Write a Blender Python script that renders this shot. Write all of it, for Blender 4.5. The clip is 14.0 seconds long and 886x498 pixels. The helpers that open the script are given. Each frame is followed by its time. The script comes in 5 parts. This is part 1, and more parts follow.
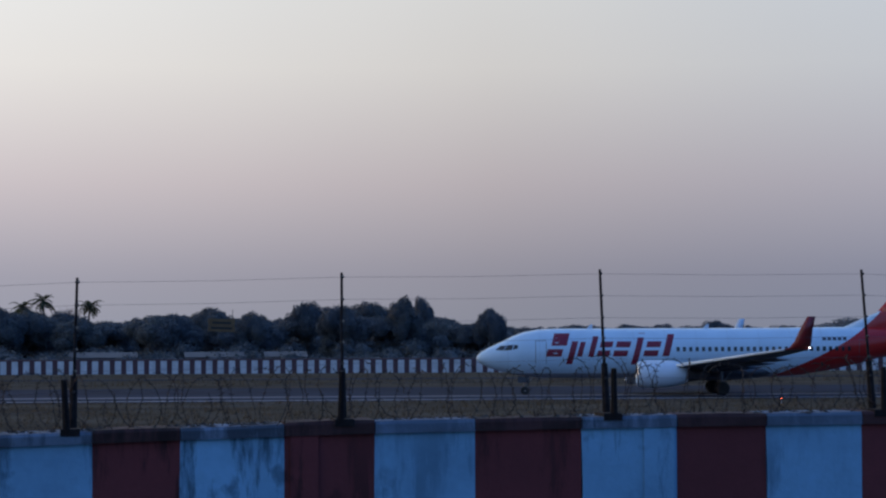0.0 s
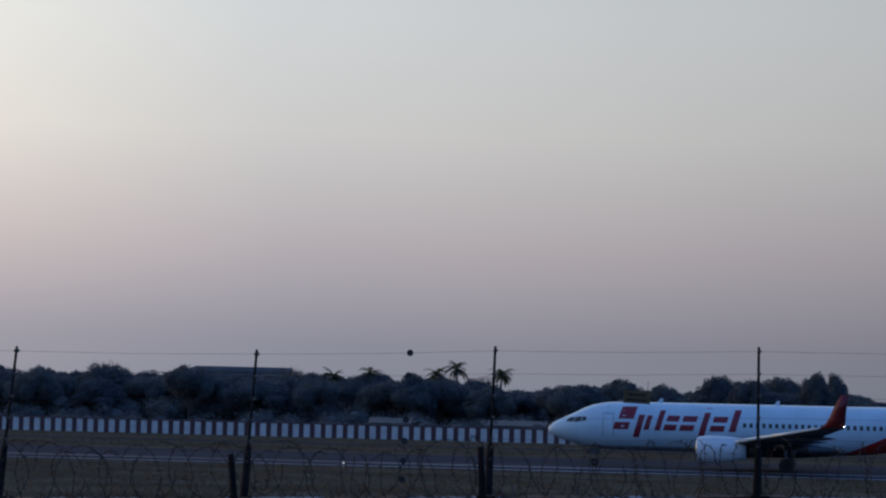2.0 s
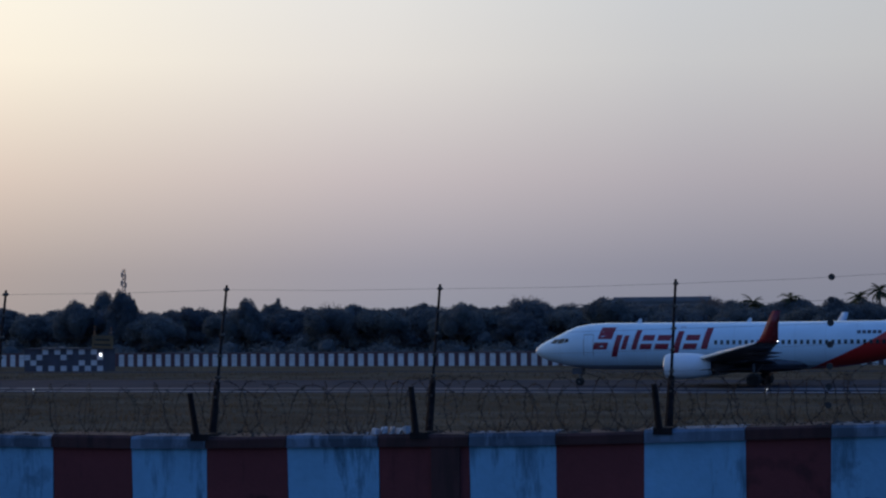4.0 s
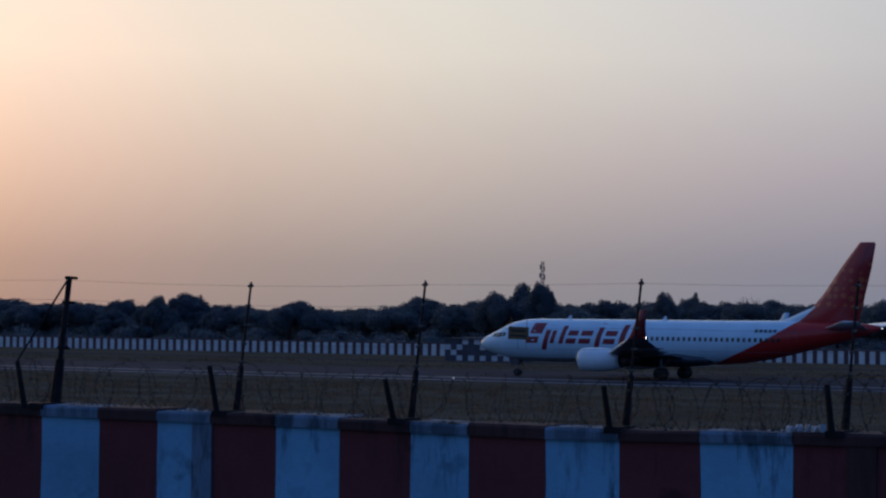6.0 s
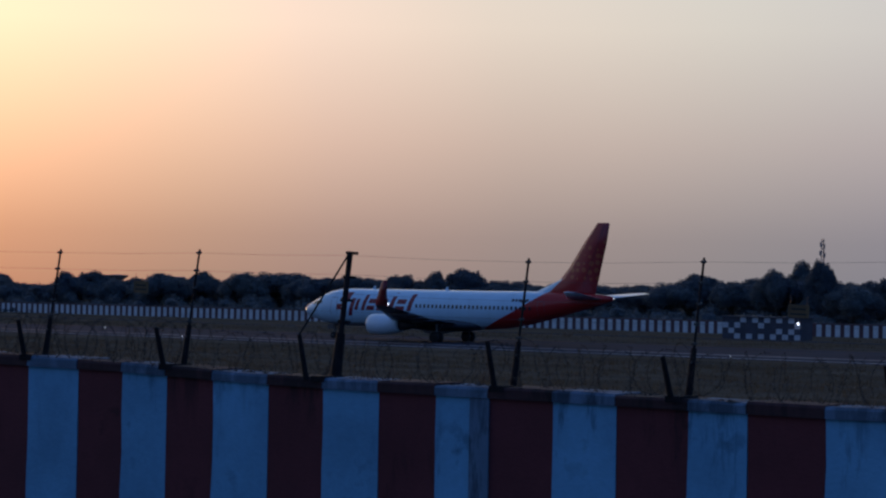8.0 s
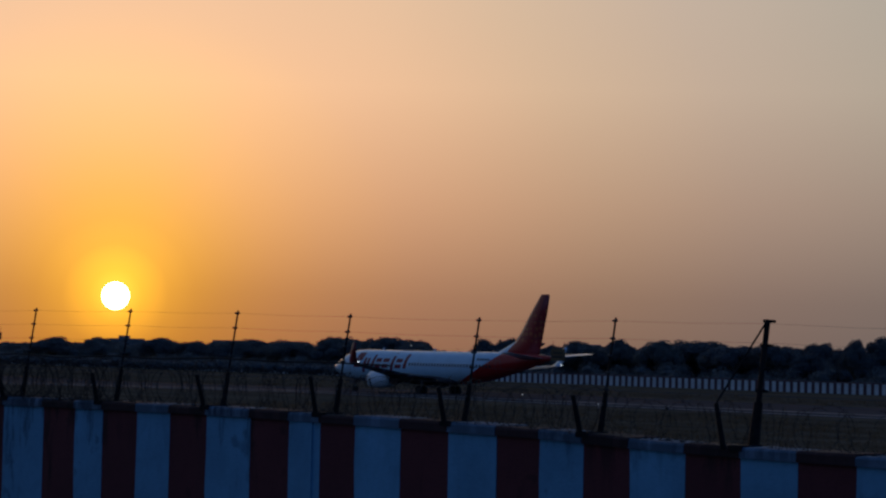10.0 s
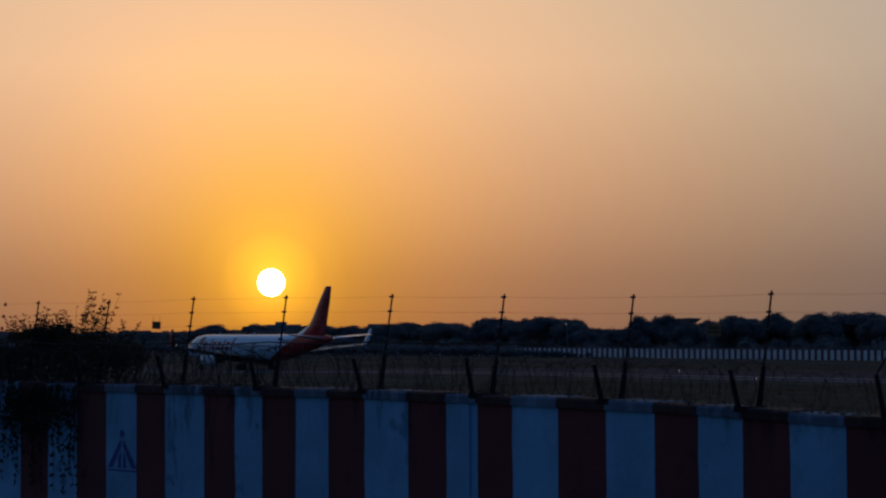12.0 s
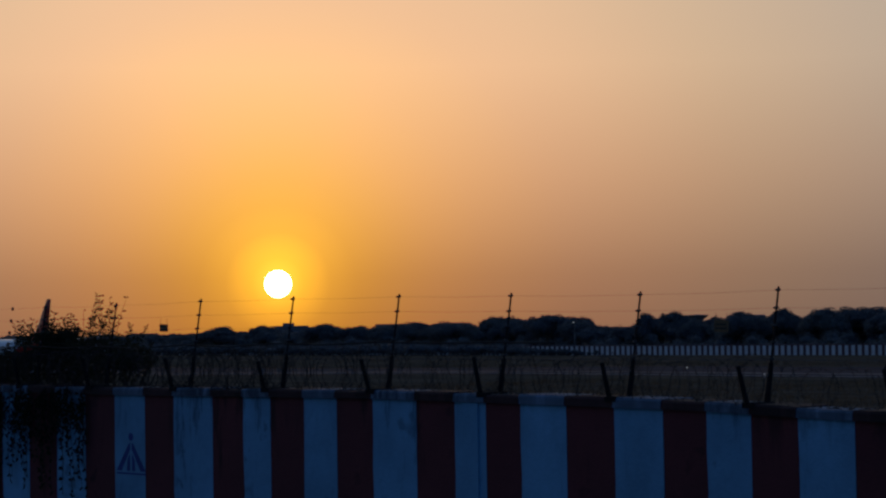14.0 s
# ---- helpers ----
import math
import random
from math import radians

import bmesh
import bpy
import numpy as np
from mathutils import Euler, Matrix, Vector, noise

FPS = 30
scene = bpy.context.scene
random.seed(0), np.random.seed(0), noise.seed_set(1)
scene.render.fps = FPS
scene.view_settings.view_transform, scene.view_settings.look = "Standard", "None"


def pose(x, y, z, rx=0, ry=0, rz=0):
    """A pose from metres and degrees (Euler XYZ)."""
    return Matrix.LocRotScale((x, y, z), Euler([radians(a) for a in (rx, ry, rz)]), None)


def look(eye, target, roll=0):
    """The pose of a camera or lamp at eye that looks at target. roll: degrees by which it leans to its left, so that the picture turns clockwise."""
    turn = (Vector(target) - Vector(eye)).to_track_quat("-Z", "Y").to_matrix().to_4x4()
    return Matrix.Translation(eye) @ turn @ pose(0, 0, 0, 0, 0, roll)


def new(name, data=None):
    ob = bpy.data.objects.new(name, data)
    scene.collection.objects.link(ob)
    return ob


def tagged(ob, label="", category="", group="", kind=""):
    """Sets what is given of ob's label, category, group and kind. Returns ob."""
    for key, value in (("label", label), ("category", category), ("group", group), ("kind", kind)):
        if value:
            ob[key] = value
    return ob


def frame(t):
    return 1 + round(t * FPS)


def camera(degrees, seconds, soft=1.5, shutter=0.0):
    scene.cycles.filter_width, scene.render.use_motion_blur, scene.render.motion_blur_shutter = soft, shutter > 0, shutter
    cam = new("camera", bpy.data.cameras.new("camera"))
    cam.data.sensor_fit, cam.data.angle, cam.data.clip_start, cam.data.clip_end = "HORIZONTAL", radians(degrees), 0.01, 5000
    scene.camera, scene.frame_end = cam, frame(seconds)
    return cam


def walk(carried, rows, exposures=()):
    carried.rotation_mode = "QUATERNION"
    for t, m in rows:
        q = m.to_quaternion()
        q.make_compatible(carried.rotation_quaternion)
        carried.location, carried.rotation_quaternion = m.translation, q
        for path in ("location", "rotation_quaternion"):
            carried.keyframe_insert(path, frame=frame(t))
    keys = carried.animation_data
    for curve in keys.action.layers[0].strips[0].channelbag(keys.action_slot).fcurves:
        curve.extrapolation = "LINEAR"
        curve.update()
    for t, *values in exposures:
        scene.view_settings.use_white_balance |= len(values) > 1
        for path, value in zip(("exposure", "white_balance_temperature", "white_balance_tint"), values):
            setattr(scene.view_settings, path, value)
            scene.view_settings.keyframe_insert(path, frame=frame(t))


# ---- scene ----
cam = camera(23.46, 14.0, soft=2.3)

# held by hand on a terrace, the camera turns and sways a little: seconds, x, yaw, pitch, roll
EYE_Z = 5.38
TURN = [
    (0.0, 0.053, -8.722, 2.156, 0.226),
    (0.5, 0.045, -8.084, 1.940, -0.970),
    (1.0, 0.035, -5.596, 2.719, -1.688),
    (1.5, 0.025, -2.911, 3.751, -1.727),
    (2.0, -0.004, 2.227, 3.982, -1.341),
    (2.5, -0.028, 3.761, 2.541, -1.013),
    (3.0, -0.041, 7.671, 3.055, -0.234),
    (3.2, -0.040, 9.822, 2.549, 0.190),
    (5.3, 0.026, 18.545, 1.552, -0.667),
    (5.5, 0.022, 21.462, 1.736, -0.333),
    (6.0, 0.019, 24.606, 1.848, -0.600),
    (6.5, 0.012, 23.644, 1.465, -0.945),
    (7.0, 0.010, 26.043, 1.074, -1.013),
    (7.5, 0.010, 29.691, 1.334, -1.180),
    (8.0, 0.006, 32.017, 1.109, -1.047),
    (8.5, 0.006, 34.286, 0.930, -0.613),
    (9.0, 0.000, 38.857, 2.777, -0.026),
    (9.2, 0.000, 39.597, 2.989, -0.537),
    (11.3, 0.003, 47.679, 2.037, -0.124),
    (11.5, 0.002, 47.189, 1.882, -0.219),
    (12.0, 0.004, 47.299, 2.138, 0.236),
    (12.5, 0.006, 47.464, 1.796, 0.380),
    (13.0, 0.007, 47.260, 1.874, 0.490),
    (13.5, 0.007, 47.356, 2.084, 0.737),
    (14.0, 0.007, 47.497, 2.127, 0.883),
]
EXPOSE = [(0.0, -0.49, 6720, 11), (0.5, -0.22, 6720, 11), (1.0, -0.56, 6720, 11), (1.5, -0.92, 6530, 10), (2.0, -0.93, 6530, 10), (2.5, -1.16, 6480, 10), (3.0, -0.9, 6480, 10), (3.2, -0.94, 6480, 10), (5.3, -1.05, 6150, 13), (6.0, -1.32, 6150, 13), (6.5, -1.32, 6150, 13), (7.2, -1.32, 6100, 13), (8.0, -1.44, 6050, 13), (8.5, -1.49, 5950, 15), (9.0, -1.95, 5950, 15), (9.2, -2.1, 6000, 14), (11.3, -2.37, 6400, 8), (14.0, -2.37, 6400, 8)]
walk(cam, [(t, pose(x, 0, EYE_Z, 90 + p, r, y)) for t, x, y, p, r in TURN], EXPOSE)

# ---- world, sun ----
SUN_AZ, SUN_EL = 51.9, 1.25
SUN_DIR = Vector((-math.sin(radians(SUN_AZ)) * math.cos(radians(SUN_EL)), math.cos(radians(SUN_AZ)) * math.cos(radians(SUN_EL)), math.sin(radians(SUN_EL))))


def ramp(nt, stops, interp="LINEAR"):
    n = nt.nodes.new("ShaderNodeValToRGB")
    el = n.color_ramp.elements
    n.color_ramp.interpolation = interp
    while len(el) < len(stops):
        el.new(0.5)
    for e, (pos, col) in zip(el, stops):
        e.position = pos
        e.color = (*col, 1) if len(col) == 3 else col
    return n


def mathn(nt, op, a, b=None, c=None):
    n = nt.nodes.new("ShaderNodeMath")
    n.operation = op
    for i, v in enumerate((a, b, c)):
        if v is None:
            continue
        if isinstance(v, (int, float)):
            n.inputs[i].default_value = v
        else:
            nt.links.new(v, n.inputs[i])
    return n.outputs[0]


def mixc(nt, mode, fac, a, b):
    n = nt.nodes.new("ShaderNodeMixRGB")
    n.blend_type = mode
    for i, v in enumerate((fac, a, b)):
        if isinstance(v, (int, float)):
            n.inputs[i].default_value = v
        elif isinstance(v, tuple):
            n.inputs[i].default_value = (*v, 1)
        else:
            nt.links.new(v, n.inputs[i])
    return n.outputs[0]


def build_world():
    w = bpy.data.worlds.new("dusk_sky")
    scene.world = w
    w.use_nodes = True
    nt = w.node_tree
    nt.nodes.clear()
    sky = nt.nodes.new("ShaderNodeTexSky")
    sky.sky_type = "NISHITA"
    sky.sun_disc = False
    sky.sun_elevation = radians(SUN_EL)
    sky.sun_rotation = radians(-SUN_AZ)
    sky.dust_density = 4.0
    tc = nt.nodes.new("ShaderNodeTexCoord")
    dot = nt.nodes.new("ShaderNodeVectorMath")
    dot.operation = "DOT_PRODUCT"
    dot.inputs[1].default_value = SUN_DIR
    nt.links.new(tc.outputs["Generated"], dot.inputs[0])
    ang = mathn(nt, "DIVIDE", mathn(nt, "ARCCOSINE", mathn(nt, "MINIMUM", dot.outputs["Value"], 1.0)), math.pi)
    sep = nt.nodes.new("ShaderNodeSeparateXYZ")
    nt.links.new(tc.outputs["Generated"], sep.inputs[0])
    up = mathn(nt, "MULTIPLY", mathn(nt, "ARCSINE", sep.outputs["Z"]), 2 / math.pi)
    glow = ramp(nt, [(d / 180, c) for d, c in GLOW])
    nt.links.new(ang, glow.inputs[0])
    tall = ramp(nt, [(max(0, d) / 90, c) for d, c in RISE])
    nt.links.new(up, tall.inputs[0])
    tall2 = ramp(nt, [(max(0, d) / 90, c) for d, c in RISE_SUN])
    nt.links.new(up, tall2.inputs[0])
    side = ramp(nt, [(4 / 180, (0, 0, 0)), (38 / 180, (1, 1, 1))])
    nt.links.new(ang, side.inputs[0])
    col = mixc(nt, "MULTIPLY", 1.0, glow.outputs[0], mixc(nt, "MIX", side.outputs[0], tall2.outputs[0], tall.outputs[0]))
    # thin uneven dust in the low air
    no = nt.nodes.new("ShaderNodeTexNoise")
    no.inputs["Scale"].default_value = 3.0
    nt.links.new(tc.outputs["Generated"], no.inputs["Vector"])
    haze = ramp(nt, [(0.3, (0.95, 0.95, 0.96)), (0.7, (1.04, 1.03, 1.02))])
    nt.links.new(no.outputs["Fac"], haze.inputs[0])
    col = mixc(nt, "MULTIPLY", 1.0, col, haze.outputs[0])
    both = mixc(nt, "ADD", 0.03, col, sky.outputs[0])
    bg = nt.nodes.new("ShaderNodeBackground")
    nt.links.new(both, bg.inputs[0])
    out = nt.nodes.new("ShaderNodeOutputWorld")
    nt.links.new(bg.outputs[0], out.inputs[0])


# colour of the air by degrees from the sun, and its change with height
GLOW = [(0, (22.0, 13.5, 1.2)), (0.5, (16.5, 10.0, 0.8)), (0.9, (12.4, 7.4, 0.75)), (1.3, (10.0, 5.8, 0.75)), (1.7, (8.7, 4.95, 0.78)), (2.3, (7.7, 4.3, 0.85)), (3.1, (6.95, 3.9, 1.08)), (4.2, (6.35, 3.6, 1.35)), (5.5, (5.674, 3.317, 1.552)), (8, (4.7, 2.933, 1.739)), (13, (3.601, 2.593, 1.741)), (17, (2.883, 2.266, 1.745)), (22, (2.276, 1.992, 1.623)), (28, (1.956, 1.846, 1.592)), (36, (1.615, 1.564, 1.517)), (45, (1.285, 1.299, 1.341)), (62, (0.944, 0.96, 1.007)), (80, (0.708, 0.816, 1.001)), (110, (0.281, 0.586, 1.217)), (150, (0.223, 0.538, 1.206)), (180, (0.21, 0.527, 1.182))]
RISE = [(0, (0.36, 0.38, 0.46)), (1.5, (0.41, 0.41, 0.485)), (4, (0.67, 0.62, 0.65)), (7, (0.90, 0.89, 0.86)), (10, (0.95, 0.98, 0.97)), (25, (0.72, 0.88, 1.0)), (50, (0.34, 0.54, 0.92)), (90, (0.24, 0.46, 0.9))]
RISE_SUN = [(0, (0.35, 0.24, 0.20)), (1.5, (0.42, 0.325, 0.28)), (4, (0.66, 0.575, 0.53)), (7, (0.91, 0.87, 0.85)), (10, (0.94, 0.93, 0.95)), (25, (0.68, 0.72, 0.83)), (50, (0.30, 0.4, 0.6)), (90, (0.2, 0.3, 0.5))]
build_world()

sun = new("sun", bpy.data.lights.new("sun", "SUN"))
sun.data.energy, sun.data.angle, sun.data.color = 0.7, radians(0.6), (1.0, 0.55, 0.25)
sun.matrix_world = look(SUN_DIR * 50, (0, 0, 0))


# ---- materials ----
def mat(name, base, rough=0.8, metal=0.0, var=0.15, scale=3.0, bump=0.0, bscale=30.0, tint=None, coat=0.0, spec=0.5):
    m = bpy.data.materials.new(name)
    m.use_nodes = True
    nt = m.node_tree
    b = nt.nodes["Principled BSDF"]
    b.inputs["Roughness"].default_value, b.inputs["Metallic"].default_value = rough, metal
    b.inputs["Coat Weight"].default_value = coat
    b.inputs["Specular IOR Level"].default_value = spec
    tc = nt.nodes.new("ShaderNodeTexCoord")
    n1 = nt.nodes.new("ShaderNodeTexNoise")
    n1.inputs["Scale"].default_value, n1.inputs["Detail"].default_value = scale, 6
    nt.links.new(tc.outputs["Object"], n1.inputs["Vector"])
    lo = tuple(c * (1 - var) for c in base)
    hi = tuple(min(1, c * (1 + var)) for c in (tint or base))
    r = ramp(nt, [(0.3, lo), (0.7, hi)])
    nt.links.new(n1.outputs["Fac"], r.inputs[0])
    n2 = nt.nodes.new("ShaderNodeTexNoise")
    n2.inputs["Scale"].default_value, n2.inputs["Detail"].default_value = scale * 9, 4
    nt.links.new(tc.outputs["Object"], n2.inputs["Vector"])
    r2 = ramp(nt, [(0.3, (1 - var * 0.7,) * 3), (0.7, (1, 1, 1))])
    nt.links.new(n2.outputs["Fac"], r2.inputs[0])
    col = mixc(nt, "MULTIPLY", 1.0, r.outputs[0], r2.outputs[0])
    nt.links.new(col, b.inputs["Base Color"])
    if bump:
        n3 = nt.nodes.new("ShaderNodeTexNoise")
        n3.inputs["Scale"].default_value, n3.inputs["Detail"].default_value = bscale, 5
        nt.links.new(tc.outputs["Object"], n3.inputs["Vector"])
        bp = nt.nodes.new("ShaderNodeBump")
        bp.inputs["Strength"].default_value, bp.inputs["Distance"].default_value = bump, 0.02
        nt.links.new(n3.outputs["Fac"], bp.inputs["Height"])
        nt.links.new(bp.outputs[0], b.inputs["Normal"])
    return m


def glow_mat(name, col, power):
    m = bpy.data.materials.new(name)
    m.use_nodes = True
    nt = m.node_tree
    nt.nodes.clear()
    e = nt.nodes.new("ShaderNodeEmission")
    e.inputs[0].default_value, e.inputs[1].default_value = (*col, 1), power
    o = nt.nodes.new("ShaderNodeOutputMaterial")
    nt.links.new(e.outputs[0], o.inputs[0])
    return m


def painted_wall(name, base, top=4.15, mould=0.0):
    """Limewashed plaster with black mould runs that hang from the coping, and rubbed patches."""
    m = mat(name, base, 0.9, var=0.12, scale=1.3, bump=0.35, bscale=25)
    nt = m.node_tree
    b = nt.nodes["Principled BSDF"]
    src = b.inputs["Base Color"].links[0].from_socket
    tc = nt.nodes.new("ShaderNodeTexCoord")
    mp = nt.nodes.new("ShaderNodeMapping")
    mp.inputs["Scale"].default_value = (3.0, 1.0, 0.5)
    nt.links.new(tc.outputs["Object"], mp.inputs[0])
    n = nt.nodes.new("ShaderNodeTexNoise")
    n.inputs["Scale"].default_value, n.inputs["Detail"].default_value = 1.1, 9
    n.inputs["Roughness"].default_value = 0.7
    nt.links.new(mp.outputs[0], n.inputs["Vector"])
    r = ramp(nt, [(0.57 - mould, (0, 0, 0)), (0.67 - mould, (0.85, 0.85, 0.85))])
    sep = nt.nodes.new("ShaderNodeSeparateXYZ")
    nt.links.new(tc.outputs["Object"], sep.inputs[0])
    # rain carries the mould down from the coping
    wet = mathn(nt, "MULTIPLY", mathn(nt, "MAXIMUM", mathn(nt, "DIVIDE", mathn(nt, "SUBTRACT", sep.outputs["Z"], top - 0.75), 0.75), 0.0), 0.065)
    nt.links.new(mathn(nt, "ADD", n.outputs["Fac"], wet), r.inputs[0])
    # some stretches of the wall are far more stained than others
    n6 = nt.nodes.new("ShaderNodeTexNoise")
    n6.inputs["Scale"].default_value, n6.inputs["Detail"].default_value = 0.45, 2
    nt.links.new(tc.outputs["Object"], n6.inputs["Vector"])
    r6 = ramp(nt, [(0.42, (0.12 + 4 * mould,) * 3), (0.6, (1, 1, 1))])
    nt.links.new(n6.outputs["Fac"], r6.inputs[0])
    bad = mathn(nt, "SUBTRACT", 1.0, mathn(nt, "DIVIDE", mathn(nt, "ABSOLUTE", mathn(nt, "SUBTRACT", sep.outputs["X"], 1.0)), 2.6))
    bad2 = mathn(nt, "SUBTRACT", 1.0, mathn(nt, "ABSOLUTE", mathn(nt, "ADD", sep.outputs["X"], 4.5)))
    worn = mathn(nt, "MAXIMUM", r6.outputs[0], mathn(nt, "MAXIMUM", bad, bad2))
    c = mixc(nt, "MIX", mixc(nt, "MULTIPLY", 1.0, r.outputs[0], worn), src, tuple(v * 0.2 for v in base))
    n5 = nt.nodes.new("ShaderNodeTexNoise")
    n5.inputs["Scale"].default_value, n5.inputs["Detail"].default_value = 2.6, 8
    nt.links.new(tc.outputs["Object"], n5.inputs["Vector"])
    r5 = ramp(nt, [(0.60, (0, 0, 0)), (0.68, (0.75, 0.75, 0.75))])
    nt.links.new(n5.outputs["Fac"], r5.inputs[0])
    c = mixc(nt, "MIX", mixc(nt, "MULTIPLY", 1.0, r5.outputs[0], worn), c, tuple(v * 0.3 for v in base))
    n4 = nt.nodes.new("ShaderNodeTexNoise")
    n4.inputs["Scale"].default_value, n4.inputs["Detail"].default_value = 0.6, 3
    nt.links.new(tc.outputs["Object"], n4.inputs["Vector"])
    r4 = ramp(nt, [(0.35, (0.8, 0.8, 0.8)), (0.65, (1, 1, 1))])
    nt.links.new(n4.outputs["Fac"], r4.inputs[0])
    c = mixc(nt, "MULTIPLY", 1.0, c, r4.outputs[0])
    nt.links.new(c, b.inputs["Base Color"])
    return m


def far_wall_paint():
    """Alternate whitewashed and red-oxide bands, 1.4 m to a pair."""
    m = mat("far_wall_paint", (0.6, 0.6, 0.6), 0.9, var=0.15, scale=0.8)
    nt = m.node_tree
    b = nt.nodes["Principled BSDF"]
    src = b.inputs["Base Color"].links[0].from_socket
    tc = nt.nodes.new("ShaderNodeTexCoord")
    sep = nt.nodes.new("ShaderNodeSeparateXYZ")
    nt.links.new(tc.outputs["Object"], sep.inputs[0])
    fr = mathn(nt, "FRACT", mathn(nt, "DIVIDE", sep.outputs["X"], 1.4))
    band = mathn(nt, "GREATER_THAN", fr, 0.55)
    cap = mathn(nt, "GREATER_THAN", sep.outputs["Z"], 1.62)
    c = mixc(nt, "MIX", mathn(nt, "MAXIMUM", band, cap), src, (0.10, 0.05, 0.055))
    nt.links.new(c, b.inputs["Base Color"])
    return m


def livery_paint():
    """White hull with a red tail that sweeps up from the belly and a grey keel."""
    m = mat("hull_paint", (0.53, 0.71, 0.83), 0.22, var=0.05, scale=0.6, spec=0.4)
    nt = m.node_tree
    b = nt.nodes["Principled BSDF"]
    src = b.inputs["Base Color"].links[0].from_socket
    tc = nt.nodes.new("ShaderNodeTexCoord")
    sep = nt.nodes.new("ShaderNodeSeparateXYZ")
    nt.links.new(tc.outputs["Object"], sep.inputs[0])
    h = mathn(nt, "SUBTRACT", sep.outputs["Z"], 1.4)
    edge = mathn(nt, "ADD", mathn(nt, "ADD", mathn(nt, "MULTIPLY", h, 2.6), mathn(nt, "MULTIPLY", mathn(nt, "MULTIPLY", h, h), -0.16)), 23.8)
    red = mathn(nt, "GREATER_THAN", sep.outputs["X"], edge)
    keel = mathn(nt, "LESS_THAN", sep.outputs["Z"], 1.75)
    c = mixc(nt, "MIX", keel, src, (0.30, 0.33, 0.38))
    c = mixc(nt, "MIX", red, c, (0.42, 0.022, 0.02))
    # panel seams round the hull
    seam = mathn(nt, "LESS_THAN", mathn(nt, "FRACT", mathn(nt, "DIVIDE", sep.outputs["X"], 2.54)), 0.012)
    c = mixc(nt, "MULTIPLY", mathn(nt, "MULTIPLY", seam, 0.35), c, (0.4, 0.4, 0.4))
    nt.links.new(c, b.inputs["Base Color"])
    return m


def fin_paint():
    """Red with a field of small orange dots that thins out downwards."""
    m = mat("fin_paint", (0.42, 0.022, 0.02), 0.35, var=0.1, scale=0.5, coat=0.3)
    nt = m.node_tree
    b = nt.nodes["Principled BSDF"]
    src = b.inputs["Base Color"].links[0].from_socket
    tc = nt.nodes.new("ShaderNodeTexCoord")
    mp = nt.nodes.new("ShaderNodeMapping")
    mp.inputs["Scale"].default_value = (1.35, 0.0, 1.35)
    nt.links.new(tc.outputs["Object"], mp.inputs[0])
    v = nt.nodes.new("ShaderNodeTexVoronoi")
    v.inputs["Scale"].default_value, v.inputs["Randomness"].default_value = 1.0, 0.35
    nt.links.new(mp.outputs[0], v.inputs["Vector"])
    dot = mathn(nt, "LESS_THAN", v.outputs["Distance"], 0.34)
    sep = nt.nodes.new("ShaderNodeSeparateXYZ")
    nt.links.new(tc.outputs["Object"], sep.inputs[0])
    zone = mathn(nt, "MULTIPLY", mathn(nt, "GREATER_THAN", sep.outputs["Z"], 6.4), mathn(nt, "LESS_THAN", sep.outputs["Z"], 10.6))
    c = mixc(nt, "MIX", mathn(nt, "MULTIPLY", mathn(nt, "MULTIPLY", dot, zone), 0.3), src, (0.75, 0.27, 0.07))
    # the root ahead of the red sweep is white like the hull
    h = mathn(nt, "SUBTRACT", sep.outputs["Z"], 1.4)
    edge = mathn(nt, "ADD", mathn(nt, "ADD", mathn(nt, "MULTIPLY", h, 2.6), mathn(nt, "MULTIPLY", mathn(nt, "MULTIPLY", h, h), -0.16)), 23.8)
    root = mathn(nt, "MULTIPLY", mathn(nt, "LESS_THAN", sep.outputs["X"], edge), mathn(nt, "LESS_THAN", sep.outputs["Z"], 6.7))
    c = mixc(nt, "MIX", root, c, (0.53, 0.71, 0.83))
    nt.links.new(c, b.inputs["Base Color"])
    return m


def ground_mat():
    m = mat("dry_grass_ground", (0.138, 0.103, 0.072), 1.0, var=0.28, scale=0.12, tint=(0.108, 0.09, 0.068), spec=0.0)
    nt = m.node_tree
    b = nt.nodes["Principled BSDF"]
    src = b.inputs["Base Color"].links[0].from_socket
    tc = nt.nodes.new("ShaderNodeTexCoord")
    mp = nt.nodes.new("ShaderNodeMapping")
    mp.inputs["Scale"].default_value = (0.05, 0.16, 1)
    nt.links.new(tc.outputs["Object"], mp.inputs[0])
    n = nt.nodes.new("ShaderNodeTexNoise")
    n.inputs["Scale"].default_value, n.inputs["Detail"].default_value = 1.0, 6
    nt.links.new(mp.outputs[0], n.inputs["Vector"])
    r = ramp(nt, [(0.35, (0.78, 0.77, 0.74)), (0.65, (1.12, 1.1, 1.05))])
    nt.links.new(n.outputs["Fac"], r.inputs[0])
    nt.links.new(mixc(nt, "MULTIPLY", 1.0, src, r.outputs[0]), b.inputs["Base Color"])
    return m


